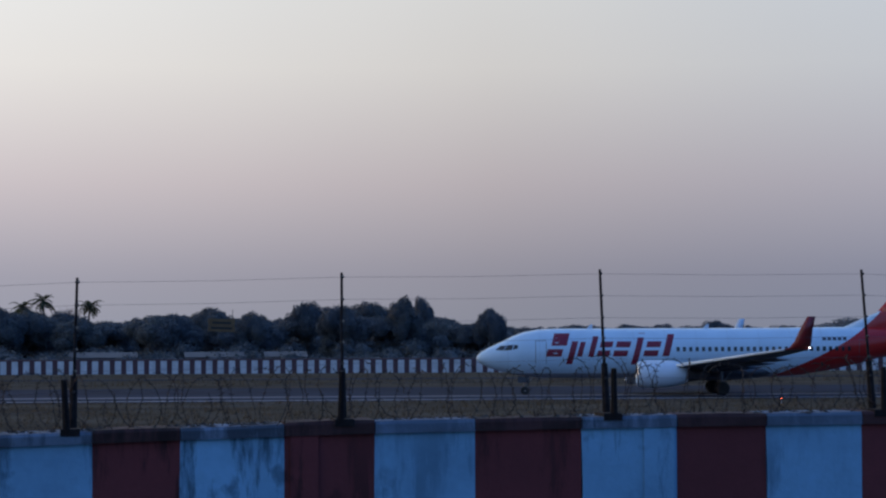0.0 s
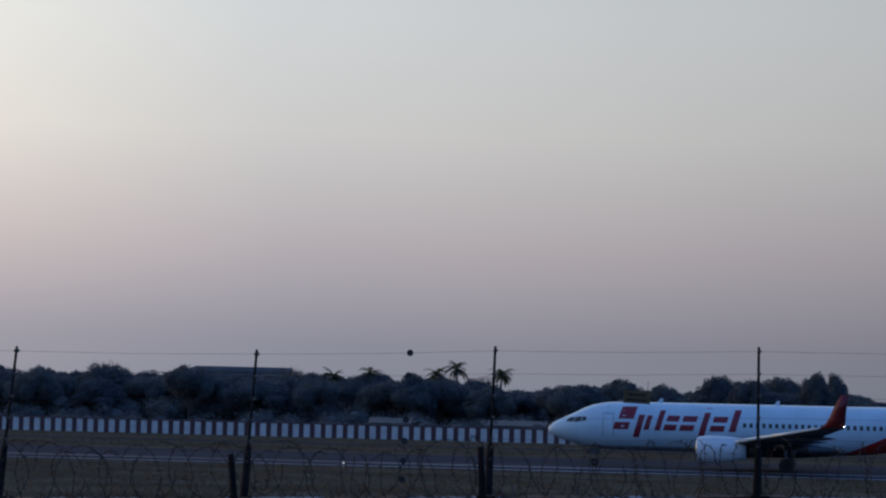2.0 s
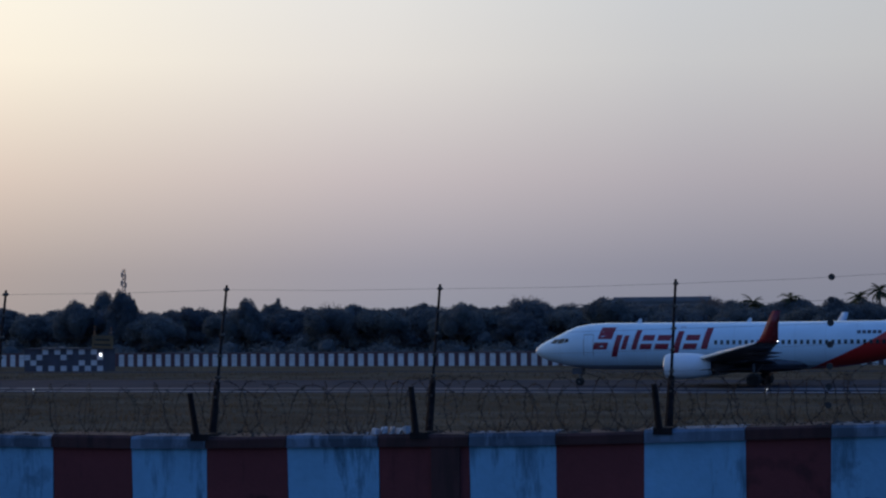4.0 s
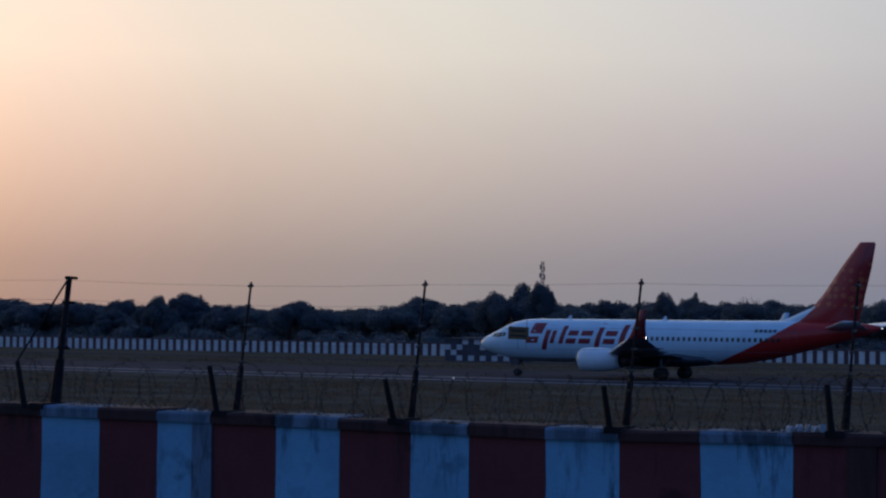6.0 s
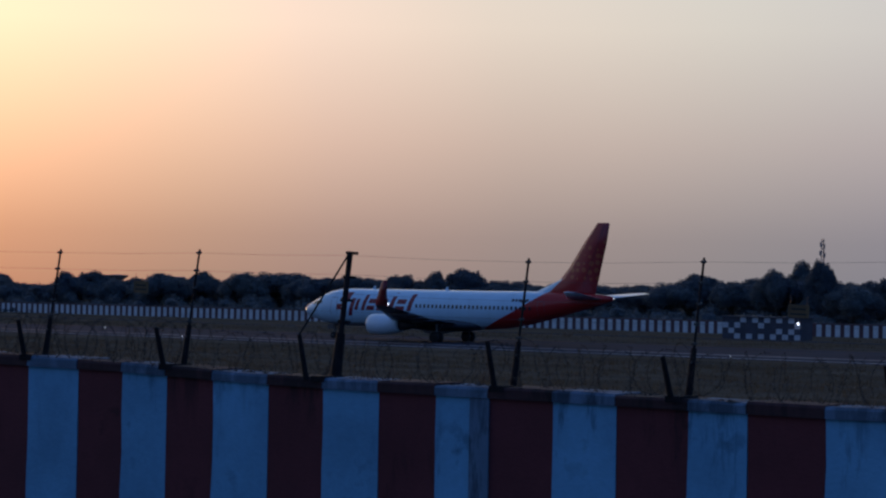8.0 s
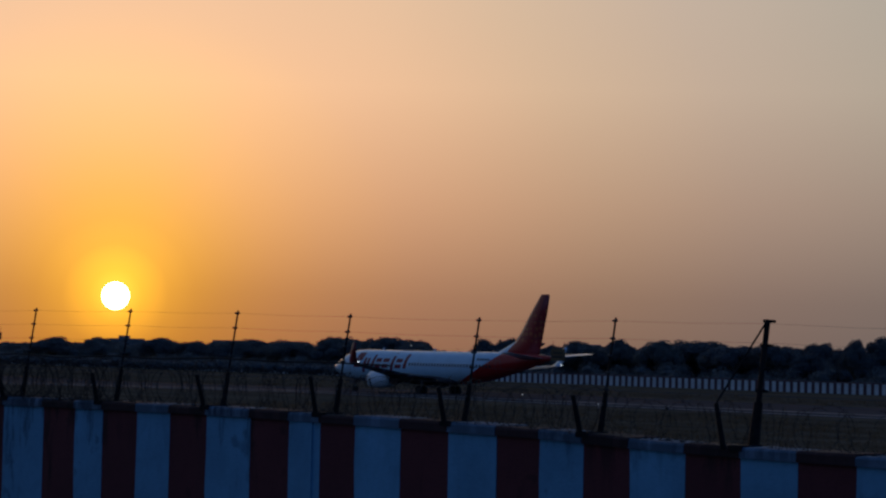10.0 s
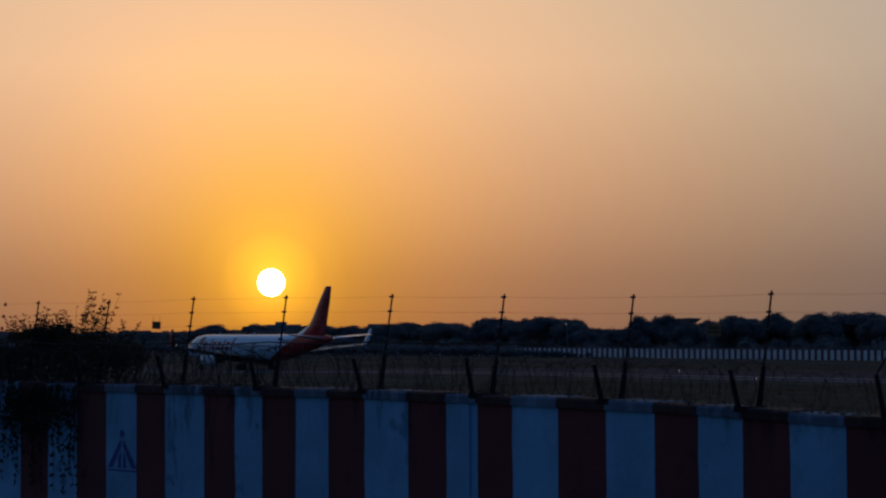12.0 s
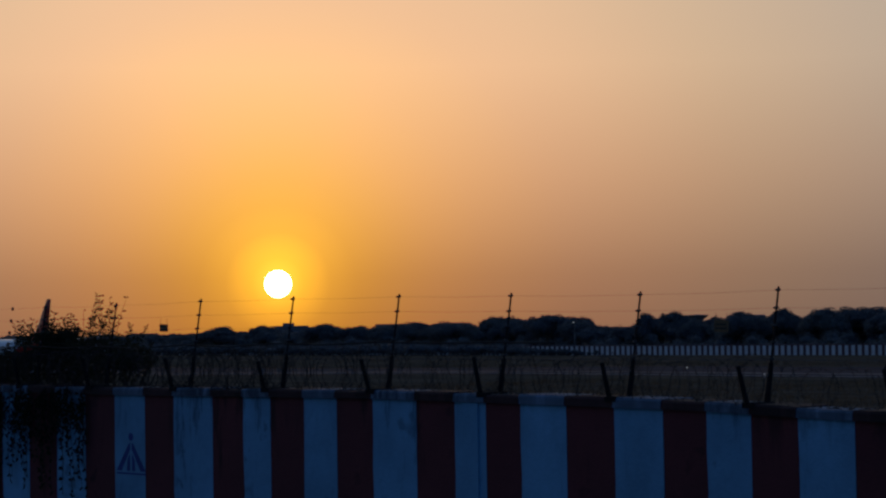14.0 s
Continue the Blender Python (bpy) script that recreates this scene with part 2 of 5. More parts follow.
def leaf_mat(name, base, haze=0.0):
    m = mat(name, base, 0.8, var=0.25, scale=0.4, spec=0.1)
    nt = m.node_tree
    b = nt.nodes["Principled BSDF"]
    src = b.inputs["Base Color"].links[0].from_socket
    g = nt.nodes.new("ShaderNodeNewGeometry")
    r = ramp(nt, [(0.0, (0.88, 0.9, 0.9)), (1.0, (1.1, 1.08, 1.05))])
    nt.links.new(g.outputs["Random Per Island"], r.inputs[0])
    oi = nt.nodes.new("ShaderNodeObjectInfo")
    r2 = ramp(nt, [(0.0, (0.75, 0.8, 0.85)), (1.0, (1.2, 1.15, 1.0))])
    nt.links.new(oi.outputs["Random"], r2.inputs[0])
    c = mixc(nt, "MULTIPLY", 1.0, mixc(nt, "MULTIPLY", 1.0, src, r.outputs[0]), r2.outputs[0])
    nt.links.new(c, b.inputs["Base Color"])
    # sheen that lifts far leaves the way hazy air would
    b.inputs["Sheen Weight"].default_value, b.inputs["Sheen Roughness"].default_value = haze, 0.6
    # thin leaves let some light through
    tr = nt.nodes.new("ShaderNodeBsdfTranslucent")
    nt.links.new(c, tr.inputs[0])
    mx = nt.nodes.new("ShaderNodeMixShader")
    mx.inputs[0].default_value = 0.42
    out = next(n for n in nt.nodes if n.type == "OUTPUT_MATERIAL")
    nt.links.new(b.outputs[0], mx.inputs[1])
    nt.links.new(tr.outputs[0], mx.inputs[2])
    nt.links.new(mx.outputs[0], out.inputs[0])
    return m


# whitewash darkened and blued: the wall's sky-lit shade sits in its colour
M_WHITE = painted_wall("shade_blued_whitewash", (0.18, 0.41, 0.60))
M_RED = painted_wall("red_oxide_paint", (0.15, 0.030, 0.033))
M_COPE_W = painted_wall("weathered_white_coping", (0.14, 0.21, 0.29), mould=0.07)
M_COPE_R = painted_wall("weathered_red_coping", (0.065, 0.024, 0.024), mould=0.05)
M_BLUE = mat("blue_stencil_paint", (0.03, 0.06, 0.22), 0.8, var=0.2)
M_FARWALL = far_wall_paint()
M_STEEL = mat("rusted_angle_steel", (0.020, 0.017, 0.018), 0.9, 0.1, var=0.4, scale=12, bump=0.3, spec=0.2)
M_WIRE = mat("galvanised_wire", (0.10, 0.10, 0.11), 0.5, 0.7, var=0.2, scale=20)
M_RUSTWIRE = mat("rusty_razor_wire", (0.04, 0.03, 0.026), 0.8, 0.3, var=0.4, scale=15)
M_DISC = mat("black_plastic_disc", (0.02, 0.02, 0.022), 0.5, var=0.2)
M_YELLOW = mat("faded_yellow_sheet", (0.16, 0.095, 0.04), 0.7, var=0.25, scale=8)
M_INK = mat("black_print", (0.02, 0.02, 0.02), 0.7, var=0.1)
M_GROUND = ground_mat()
M_ASPHALT = mat("runway_asphalt", (0.028, 0.035, 0.052), 1.0, var=0.25, scale=0.08, spec=0.05)
M_PALE = mat("pale_worn_concrete", (0.15, 0.152, 0.165), 1.0, var=0.5, scale=0.03, spec=0.1)
M_MARK = mat("white_runway_paint", (0.33, 0.335, 0.35), 0.9, var=0.5, scale=0.03)
M_HULL = livery_paint()
M_FIN = fin_paint()
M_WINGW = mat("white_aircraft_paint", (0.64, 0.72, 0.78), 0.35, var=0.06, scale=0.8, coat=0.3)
M_WINGG = mat("grey_wing_skin", (0.065, 0.07, 0.085), 0.45, 0.2, var=0.12, scale=0.8)
# the fin's red made darker here, to hold the winglet's shade
M_WLRED = mat("shaded_red_winglet_paint", (0.24, 0.016, 0.018), 0.4, var=0.1, scale=0.5, coat=0.2)
M_MARKRED = mat("dark_red_mark_paint", (0.22, 0.010, 0.028), 0.4, var=0.1, scale=0.8)
M_GLASS = mat("dark_cabin_glazing", (0.02, 0.025, 0.035), 0.15, var=0.2, spec=0.6)
M_LIP = mat("polished_inlet_lip", (0.55, 0.56, 0.58), 0.25, 0.9, var=0.1)
M_TYRE = mat("black_rubber", (0.02, 0.02, 0.02), 0.85, var=0.2)
M_STRUT = mat("grey_gear_metal", (0.25, 0.26, 0.27), 0.4, 0.6, var=0.2)
M_DARK = mat("engine_dark", (0.03, 0.03, 0.035), 0.6, 0.3, var=0.2)
# distance haze put into the far leaves: grey-blue base colour, lifting sheen
M_LEAF = leaf_mat("haze_tinted_foliage", (0.12, 0.135, 0.155), 0.35)
M_LEAF2 = leaf_mat("dark_haze_tinted_foliage", (0.11, 0.125, 0.145), 0.3)
M_PALM = leaf_mat("palm_fronds", (0.07, 0.08, 0.045))
M_STRAW = leaf_mat("dry_straw", (0.15, 0.113, 0.075))
M_BUSHLEAF = leaf_mat("dark_thorn_leaves", (0.045, 0.05, 0.03))
M_TWIGDARK = mat("dark_twigs", (0.05, 0.04, 0.033), 0.95, var=0.3, scale=3)
M_BARK = mat("bark", (0.12, 0.095, 0.075), 0.95, var=0.3, scale=3, bump=0.4)
M_DRYTWIG = mat("bare_twigs", (0.14, 0.11, 0.10), 0.95, var=0.3, scale=3)
M_PLASTER = mat("grey_plaster", (0.18, 0.18, 0.19), 0.9, var=0.15, scale=0.3)
M_PLASTER2 = mat("cream_plaster", (0.36, 0.34, 0.31), 0.9, var=0.15, scale=0.3)
M_ROOF = mat("dull_sheet_roof", (0.09, 0.09, 0.10), 0.6, 0.2, var=0.2, scale=0.5)
M_CHECKW = mat("white_check_paint", (0.5, 0.5, 0.52), 0.7, var=0.12, scale=1)
M_CHECKD = mat("dark_check_paint", (0.05, 0.05, 0.07), 0.7, var=0.2, scale=1)
M_DIRT = mat("dark_soil", (0.05, 0.042, 0.036), 1.0, var=0.3, scale=6)
M_LITTER = mat("white_plastic_scrap", (0.5, 0.5, 0.53), 0.6, var=0.2, scale=10)
M_LAMP = glow_mat("white_strobe", (0.95, 0.97, 1.0), 14.0)
M_REDLAMP = glow_mat("red_edge_light", (1.0, 0.12, 0.05), 9.0)
M_EDGELAMP = glow_mat("pale_edge_light", (0.9, 0.95, 1.0), 2.0)
M_SUN = glow_mat("low_sun_disc", (1.0, 0.86, 0.45), 45.0)


# ---- mesh helpers ----
def mesh(name, bm, material, smooth=False):
    me = bpy.data.meshes.new(name)
    bm.normal_update()
    bm.to_mesh(me)
    bm.free()
    for m in (material if isinstance(material, (list, tuple)) else [material]):
        me.materials.append(m)
    if smooth:
        me.polygons.foreach_set("use_smooth", [True] * len(me.polygons))
    return me


def part(name, bm, material, parent=None, label="", smooth=False):
    ob = new(name, mesh(name, bm, material, smooth) if isinstance(bm, bmesh.types.BMesh) else bm)
    ob.parent = parent
    if label:
        tagged(ob, label)
    return ob


def thing(name, label, category, group="", kind="", m=None):
    e = new(name)
    e.empty_display_size = 0.2
    if m is not None:
        e.matrix_basis = m
    return tagged(e, label, category, group, kind)


def box(bm, x0, x1, y0, y1, z0, z1, mi=0):
    v = [bm.verts.new((x, y, z)) for z in (z0, z1) for x, y in ((x0, y0), (x1, y0), (x1, y1), (x0, y1))]
    for q in ((3, 2, 1, 0), (4, 5, 6, 7), (0, 1, 5, 4), (1, 2, 6, 5), (2, 3, 7, 6), (3, 0, 4, 7)):
        bm.faces.new([v[i] for i in q]).material_index = mi
    return v


def rod(bm, a, b, r0, r1=None, n=6, mi=0):
    a, b = Vector(a), Vector(b)
    r1 = r0 if r1 is None else r1
    d = (b - a).normalized()
    s = d.orthogonal().normalized()
    u = d.cross(s)
    rings = []
    for p, r in ((a, r0), (b, r1)):
        rings.append([bm.verts.new(p + (s * math.cos(k * math.tau / n) + u * math.sin(k * math.tau / n)) * r) for k in range(n)])
    for k in range(n):
        bm.faces.new((rings[0][k], rings[0][(k + 1) % n], rings[1][(k + 1) % n], rings[1][k])).material_index = mi
    bm.faces.new(rings[0][::-1]).material_index = mi
    bm.faces.new(rings[1]).material_index = mi


def loft(bm, rings, close=True):
    vs = [[bm.verts.new(p) for p in r] for r in rings]
    n = len(vs[0])
    for a, b in zip(vs, vs[1:]):
        for k in range(n):
            bm.faces.new((a[k], a[(k + 1) % n], b[(k + 1) % n], b[k]))
    if close:
        bm.faces.new(vs[0][::-1])
        bm.faces.new(vs[-1])
    return vs


def ball(bm, c, r, seg=8, rings=5):
    bmesh.ops.create_uvsphere(bm, u_segments=seg, v_segments=rings, radius=r, matrix=Matrix.Translation(c))


# ---- ground, runway ----
PATH_H = 0.0630          # the runway's turn against the near wall
RUN_Y = 181.3


def smooth_step(k):
    k = min(1.0, max(0.0, k))
    return k * k * (3 - 2 * k)


def dip(x, y):
    """The runway falls gently towards its far end."""
    across = abs(y - RUN_Y + x * math.tan(PATH_H))
    return 0.8 * smooth_step((-x - 170) / 110) * (1 - smooth_step((across - 27) / 20))


def ground_height(x, y):
    if y < 24:
        return 1.6
    if y < 46:
        k = (y - 24) / 22
        return 1.6 * (1 - k * k * (3 - 2 * k))
    return -dip(x, y)


def build_ground():
    xs = [-3200, -1500, -1200, -900, -700, -500] + list(range(-420, 241, 10)) + [400, 900, 2000, 3200]
    ys = [-3200, -800, -200, -60, -20, 0, 10, 18, 22, 24, 28, 32, 36, 40, 46, 60, 80] + list(range(100, 300, 4)) + list(range(300, 521, 20)) + [700, 1200, 2200, 3400]
    bm = bmesh.new()
    g = [[bm.verts.new((x, y, ground_height(x, y))) for x in xs] for y in ys]
    for j in range(len(ys) - 1):
        for i in range(len(xs) - 1):
            bm.faces.new((g[j][i], g[j][i + 1], g[j + 1][i + 1], g[j + 1][i]))
    tagged(part("ground", bm, M_GROUND, smooth=True), "dry brown airfield grass with a raised bank under the wall", "ground", kind="structure")
    run = pose(0, RUN_Y, 0, 0, 0, -math.degrees(PATH_H))

    def strip(name, x0, x1, y0, y1, z, m, label, cat):
        b = bmesh.new()
        rings = []
        for x in [x0, -700, -500] + list(range(-420, 0, 10)) + [x1]:
            q = [run @ Vector((x, y, 0)) for y in (y0, y1)]
            d = [dip(v.x, v.y) for v in q]
            rings.append([b.verts.new(v) for v in ((x, y0, -0.2 - d[0]), (x, y1, -0.2 - d[1]), (x, y1, z - d[1]), (x, y0, z - d[0]))])
        for r0, r1 in zip(rings, rings[1:]):
            for k in range(4):
                b.faces.new((r0[k], r0[(k + 1) % 4], r1[(k + 1) % 4], r1[k]))
        b.faces.new(rings[0])
        b.faces.new(rings[-1])
        bmesh.ops.recalc_face_normals(b, faces=b.faces)
        o = part(name, b, m)
        o.matrix_basis = run
        return tagged(o, label, cat, kind="structure")
    strip("runway", -900, 500, -20, 17, 0.02, M_ASPHALT, "dark worn asphalt runway crossing the dry grass", "runway")
    strip("runway_shoulder_strip", -900, 500, -11.6, -8.2, 0.026, M_PALE, "pale worn concrete strip along the runway", "pavement")
    strip("runway_edge_line", -900, 500, -18.6, -17.7, 0.026, M_MARK, "faded white painted runway edge line", "marking")
    strip("service_road", -900, 500, 50, 55, 0.02, M_ASPHALT, "narrow dark service road in the grass", "road")


build_ground()


def build_grass():
    """Dry tufts on the open ground on both sides of the runway."""
    rnd = random.Random(55)
    verts, faces = [], []
    for count, x0, x1, y0, y1, tall in ((9000, -150, 60, 96, 158, 0.34), (5000, -330, 80, 204, 250, 0.45)):
        for _ in range(count):
            x, y = rnd.uniform(x0, x1), rnd.uniform(y0, y1)
            across = y - RUN_Y + x * math.tan(PATH_H)
            if -22 < across < 19 or 48 < across < 57:
                continue
            z = ground_height(x, y) - 0.03
            n = 1 + noise.noise(Vector((x * 0.05, y * 0.09, 3.0)))
            for _ in range(6):
                a, h = rnd.uniform(0, math.tau), tall * rnd.uniform(0.35, 1.0) * (0.45 + 0.6 * n)
                bx, by, w = x + rnd.gauss(0, 0.28), y + rnd.gauss(0, 0.2), rnd.uniform(0.02, 0.05)
                k = len(verts)
                verts += [(bx - w * math.cos(a), by - w * math.sin(a), z), (bx + w * math.cos(a), by + w * math.sin(a), z), (bx + rnd.gauss(0, 0.1), by + rnd.gauss(0, 0.1), z + h)]
                faces.append((k, k + 1, k + 2))
    me = bpy.data.meshes.new("dry_grass")
    me.from_pydata(verts, [], faces)
    me.materials.append(M_STRAW)
    tagged(new("dry_grass", me), "sparse tufts of dry brown grass beside the runway", "grass", kind="stuff")


build_grass()


# ---- near wall, in painted stripes ----
EDGES = [-31.95, -31.02, -30.15, -29.04, -28.18, -27.46, -26.59, -25.78, -24.91, -23.91, -23.06, -22.4, -21.68, -20.78, -19.87, -18.99, -18.23, -17.49, -16.74, -15.87, -15.04, -14.22, -13.41, -12.68, -11.83, -11.02, -10.13, -9.43, -8.53, -7.69, -6.8, -5.81, -4.85, -3.95, -3.05, -2.04, -1.20, -0.17, 0.69, 1.72, 2.63, 3.65, 4.75, 5.75, 6.7, 7.73]
WALL_Y0, WALL_Y1 = 21.35, 21.95
CAP = [(-60, 4.46), (-32, 4.40), (-25, 4.43), (-21.5, 4.40), (-18.2, 4.36), (-16.6, 4.30), (-14.9, 4.265), (-11.6, 4.24), (-8.3, 4.20), (-6.4, 4.23), (-4.5, 4.25), (-2.7, 4.30), (-0.9, 4.365), (2.3, 4.45), (5.2, 4.485), (7.7, 4.495), (20, 4.5)]


def cap_z(x):
    return float(EYE_Z + (np.interp(x, [c[0] for c in CAP], [c[1] for c in CAP]) - EYE_Z) * 0.985)


def build_wall():
    wall = thing("wall_boundary", "long plastered boundary wall in red and white stripes", "wall", kind="structure", m=Matrix())
    rnd = random.Random(3)
    e = [EDGES[0] - 0.95 * k for k in range(30, 0, -1)] + EDGES + [EDGES[-1] + 1.0 * k for k in range(1, 9)]
    off = 30
    for i in range(len(e) - 1):
        x0, x1 = e[i], e[i + 1]
        white = (i - off) % 2 == 0
        z0, z1 = cap_z(x0), cap_z(x1)
        g = 0.004 if white else 0.0
        b = bmesh.new()
        n = 6
        # slightly wavy brush edge down each side of the band
        lo = [(x0 + (rnd.uniform(-0.015, 0.015) if 0 < k < n else 0)) for k in range(n + 1)]
        cols = []
        for k in range(n + 1):
            z = 1.2 + (min(z0, z1) - 0.13 - 1.2) * k / n
            za, zb = (z, z) if k < n else (z0 - 0.13, z1 - 0.13)
            cols.append([b.verts.new((lo[k], WALL_Y0 - g, za)), b.verts.new((x1, WALL_Y0 - g, zb)), b.verts.new((x1, WALL_Y1, zb)), b.verts.new((lo[k], WALL_Y1, za))])
        for p, q in zip(cols, cols[1:]):
            for k in range(4):
                b.faces.new((p[k], p[(k + 1) % 4], q[(k + 1) % 4], q[k]))
        b.faces.new(cols[0][::-1])
        b.faces.new(cols[-1])
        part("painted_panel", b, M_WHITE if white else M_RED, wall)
        # coping: uneven top, projecting a little
        b = bmesh.new()
        sag = rnd.uniform(-0.012, 0.012)
        ring = []
        for x, z in ((x0 + 0.004, z0), ((x0 + x1) / 2, (z0 + z1) / 2), (x1 - 0.004, z1)):
            d = rnd.uniform(-0.008, 0.008)
            ring.append([(x, WALL_Y0 - 0.045, z - 0.13), (x, WALL_Y0 - 0.045 + d, z - 0.03 + sag), (x, WALL_Y0 - 0.02, z + sag + d), (x, WALL_Y1 + 0.02, z + sag), (x, WALL_Y1 + 0.045, z - 0.03), (x, WALL_Y1 + 0.045, z - 0.13)])
        loft(b, ring)
        part("coping", b, M_COPE_W if white else M_COPE_R, wall)
    for x, w in ((1.92, 0.28), (5.56, 0.32), (-5.1, 0.3), (-12.8, 0.26), (-22.7, 0.3), (-36.0, 0.3)):
        b = bmesh.new()
        white = (np.searchsorted(e, x) - 1 - off) % 2 == 0
        box(b, x - w / 2, x + w / 2, WALL_Y0 - 0.03, WALL_Y0 - 0.006, 1.2, cap_z(x) - 0.135)
        part("pilaster", b, M_COPE_W if x == -12.8 else M_COPE_R if x == -5.1 else M_WHITE if white else M_RED, wall)
    # stencilled emblem: a disc above a split, legged triangle
    for x, drop, s in ((-0.86, 0.79, 0.9), (-31.45, 0.86, 1.0)):
        b = bmesh.new()
        y = WALL_Y0 - 0.007
        zt = cap_z(x) - drop
        for k in range(14):
            a0, a1 = k * math.tau / 14, (k + 1) * math.tau / 14
            b.faces.new([b.verts.new(p) for p in ((x, y, zt), (x + 0.075 * s * math.cos(a0), y, zt + 0.07 * s * math.sin(a0)), (x + 0.075 * s * math.cos(a1), y, zt + 0.07 * s * math.sin(a1)))])
        for sx in (-1, 1):
            for poly in (((0.02, 0.10), (0.08, 0.13), (0.45, 0.60), (0.29, 0.60), (0.02, 0.22)), ((0.03, 0.29), (0.11, 0.40), (0.13, 0.60), (0.03, 0.60))):
                b.faces.new([b.verts.new((x + sx * p * s, y, zt - q * s)) for p, q in poly])
        box(b, x - 0.45 * s, x + 0.45 * s, y, y + 0.003, zt - 0.66 * s, zt - 0.63 * s)
        part("stencil_emblem", b, M_BLUE, wall, "blue stencilled disc and split triangle")


build_wall()


# ---- fence posts on the wall, wires ----
POST_S = 2.5
DEV = {-13: -0.05, -12: -0.01, -11: 0.015, -10: 0.066, -9: 0.059, -8: 0.077, -7: 0.037, -6: -0.012, -5: 0.01, -4: -0.085, -3: -0.054, -2: -0.107, -1: -0.112, 0: -0.132, 1: -0.059, 2: 0.029, 3: 0.173}
TOPZ = {-13: 0.04, -12: 0.063, -11: 0.053, -10: 0.033, -9: -0.007, -8: -0.046, -7: -0.035, -6: -0.05, -5: -0.114, -4: -0.091, -3: -0.067, -2: -0.086, -1: -0.064, 0: 0.025, 1: 0.077, 2: 0.111, 3: 0.11}
POST_TOP = 5.89
POST_Y = 21.83


def post_top(i):
    return Vector((POST_S * (i + DEV.get(i, 0.0)), POST_Y + 0.03, POST_TOP + TOPZ.get(i, 0.05)))


def post_foot(i):
    t = post_top(i)
    # posts lean a little, each its own way
    lean = {-6: -0.06, -3: -0.13, -2: -0.11, -1: -0.08, 0: -0.05, 1: -0.02, 2: 0.02, 3: 0.05}.get(i, -0.09)
    x = t.x + lean * 0.8
    return Vector((x, POST_Y - 0.17, cap_z(x) - 0.03))


WIRES = [0.97, 0.82, 0.67, 0.53, 0.39, 0.26, 0.14]


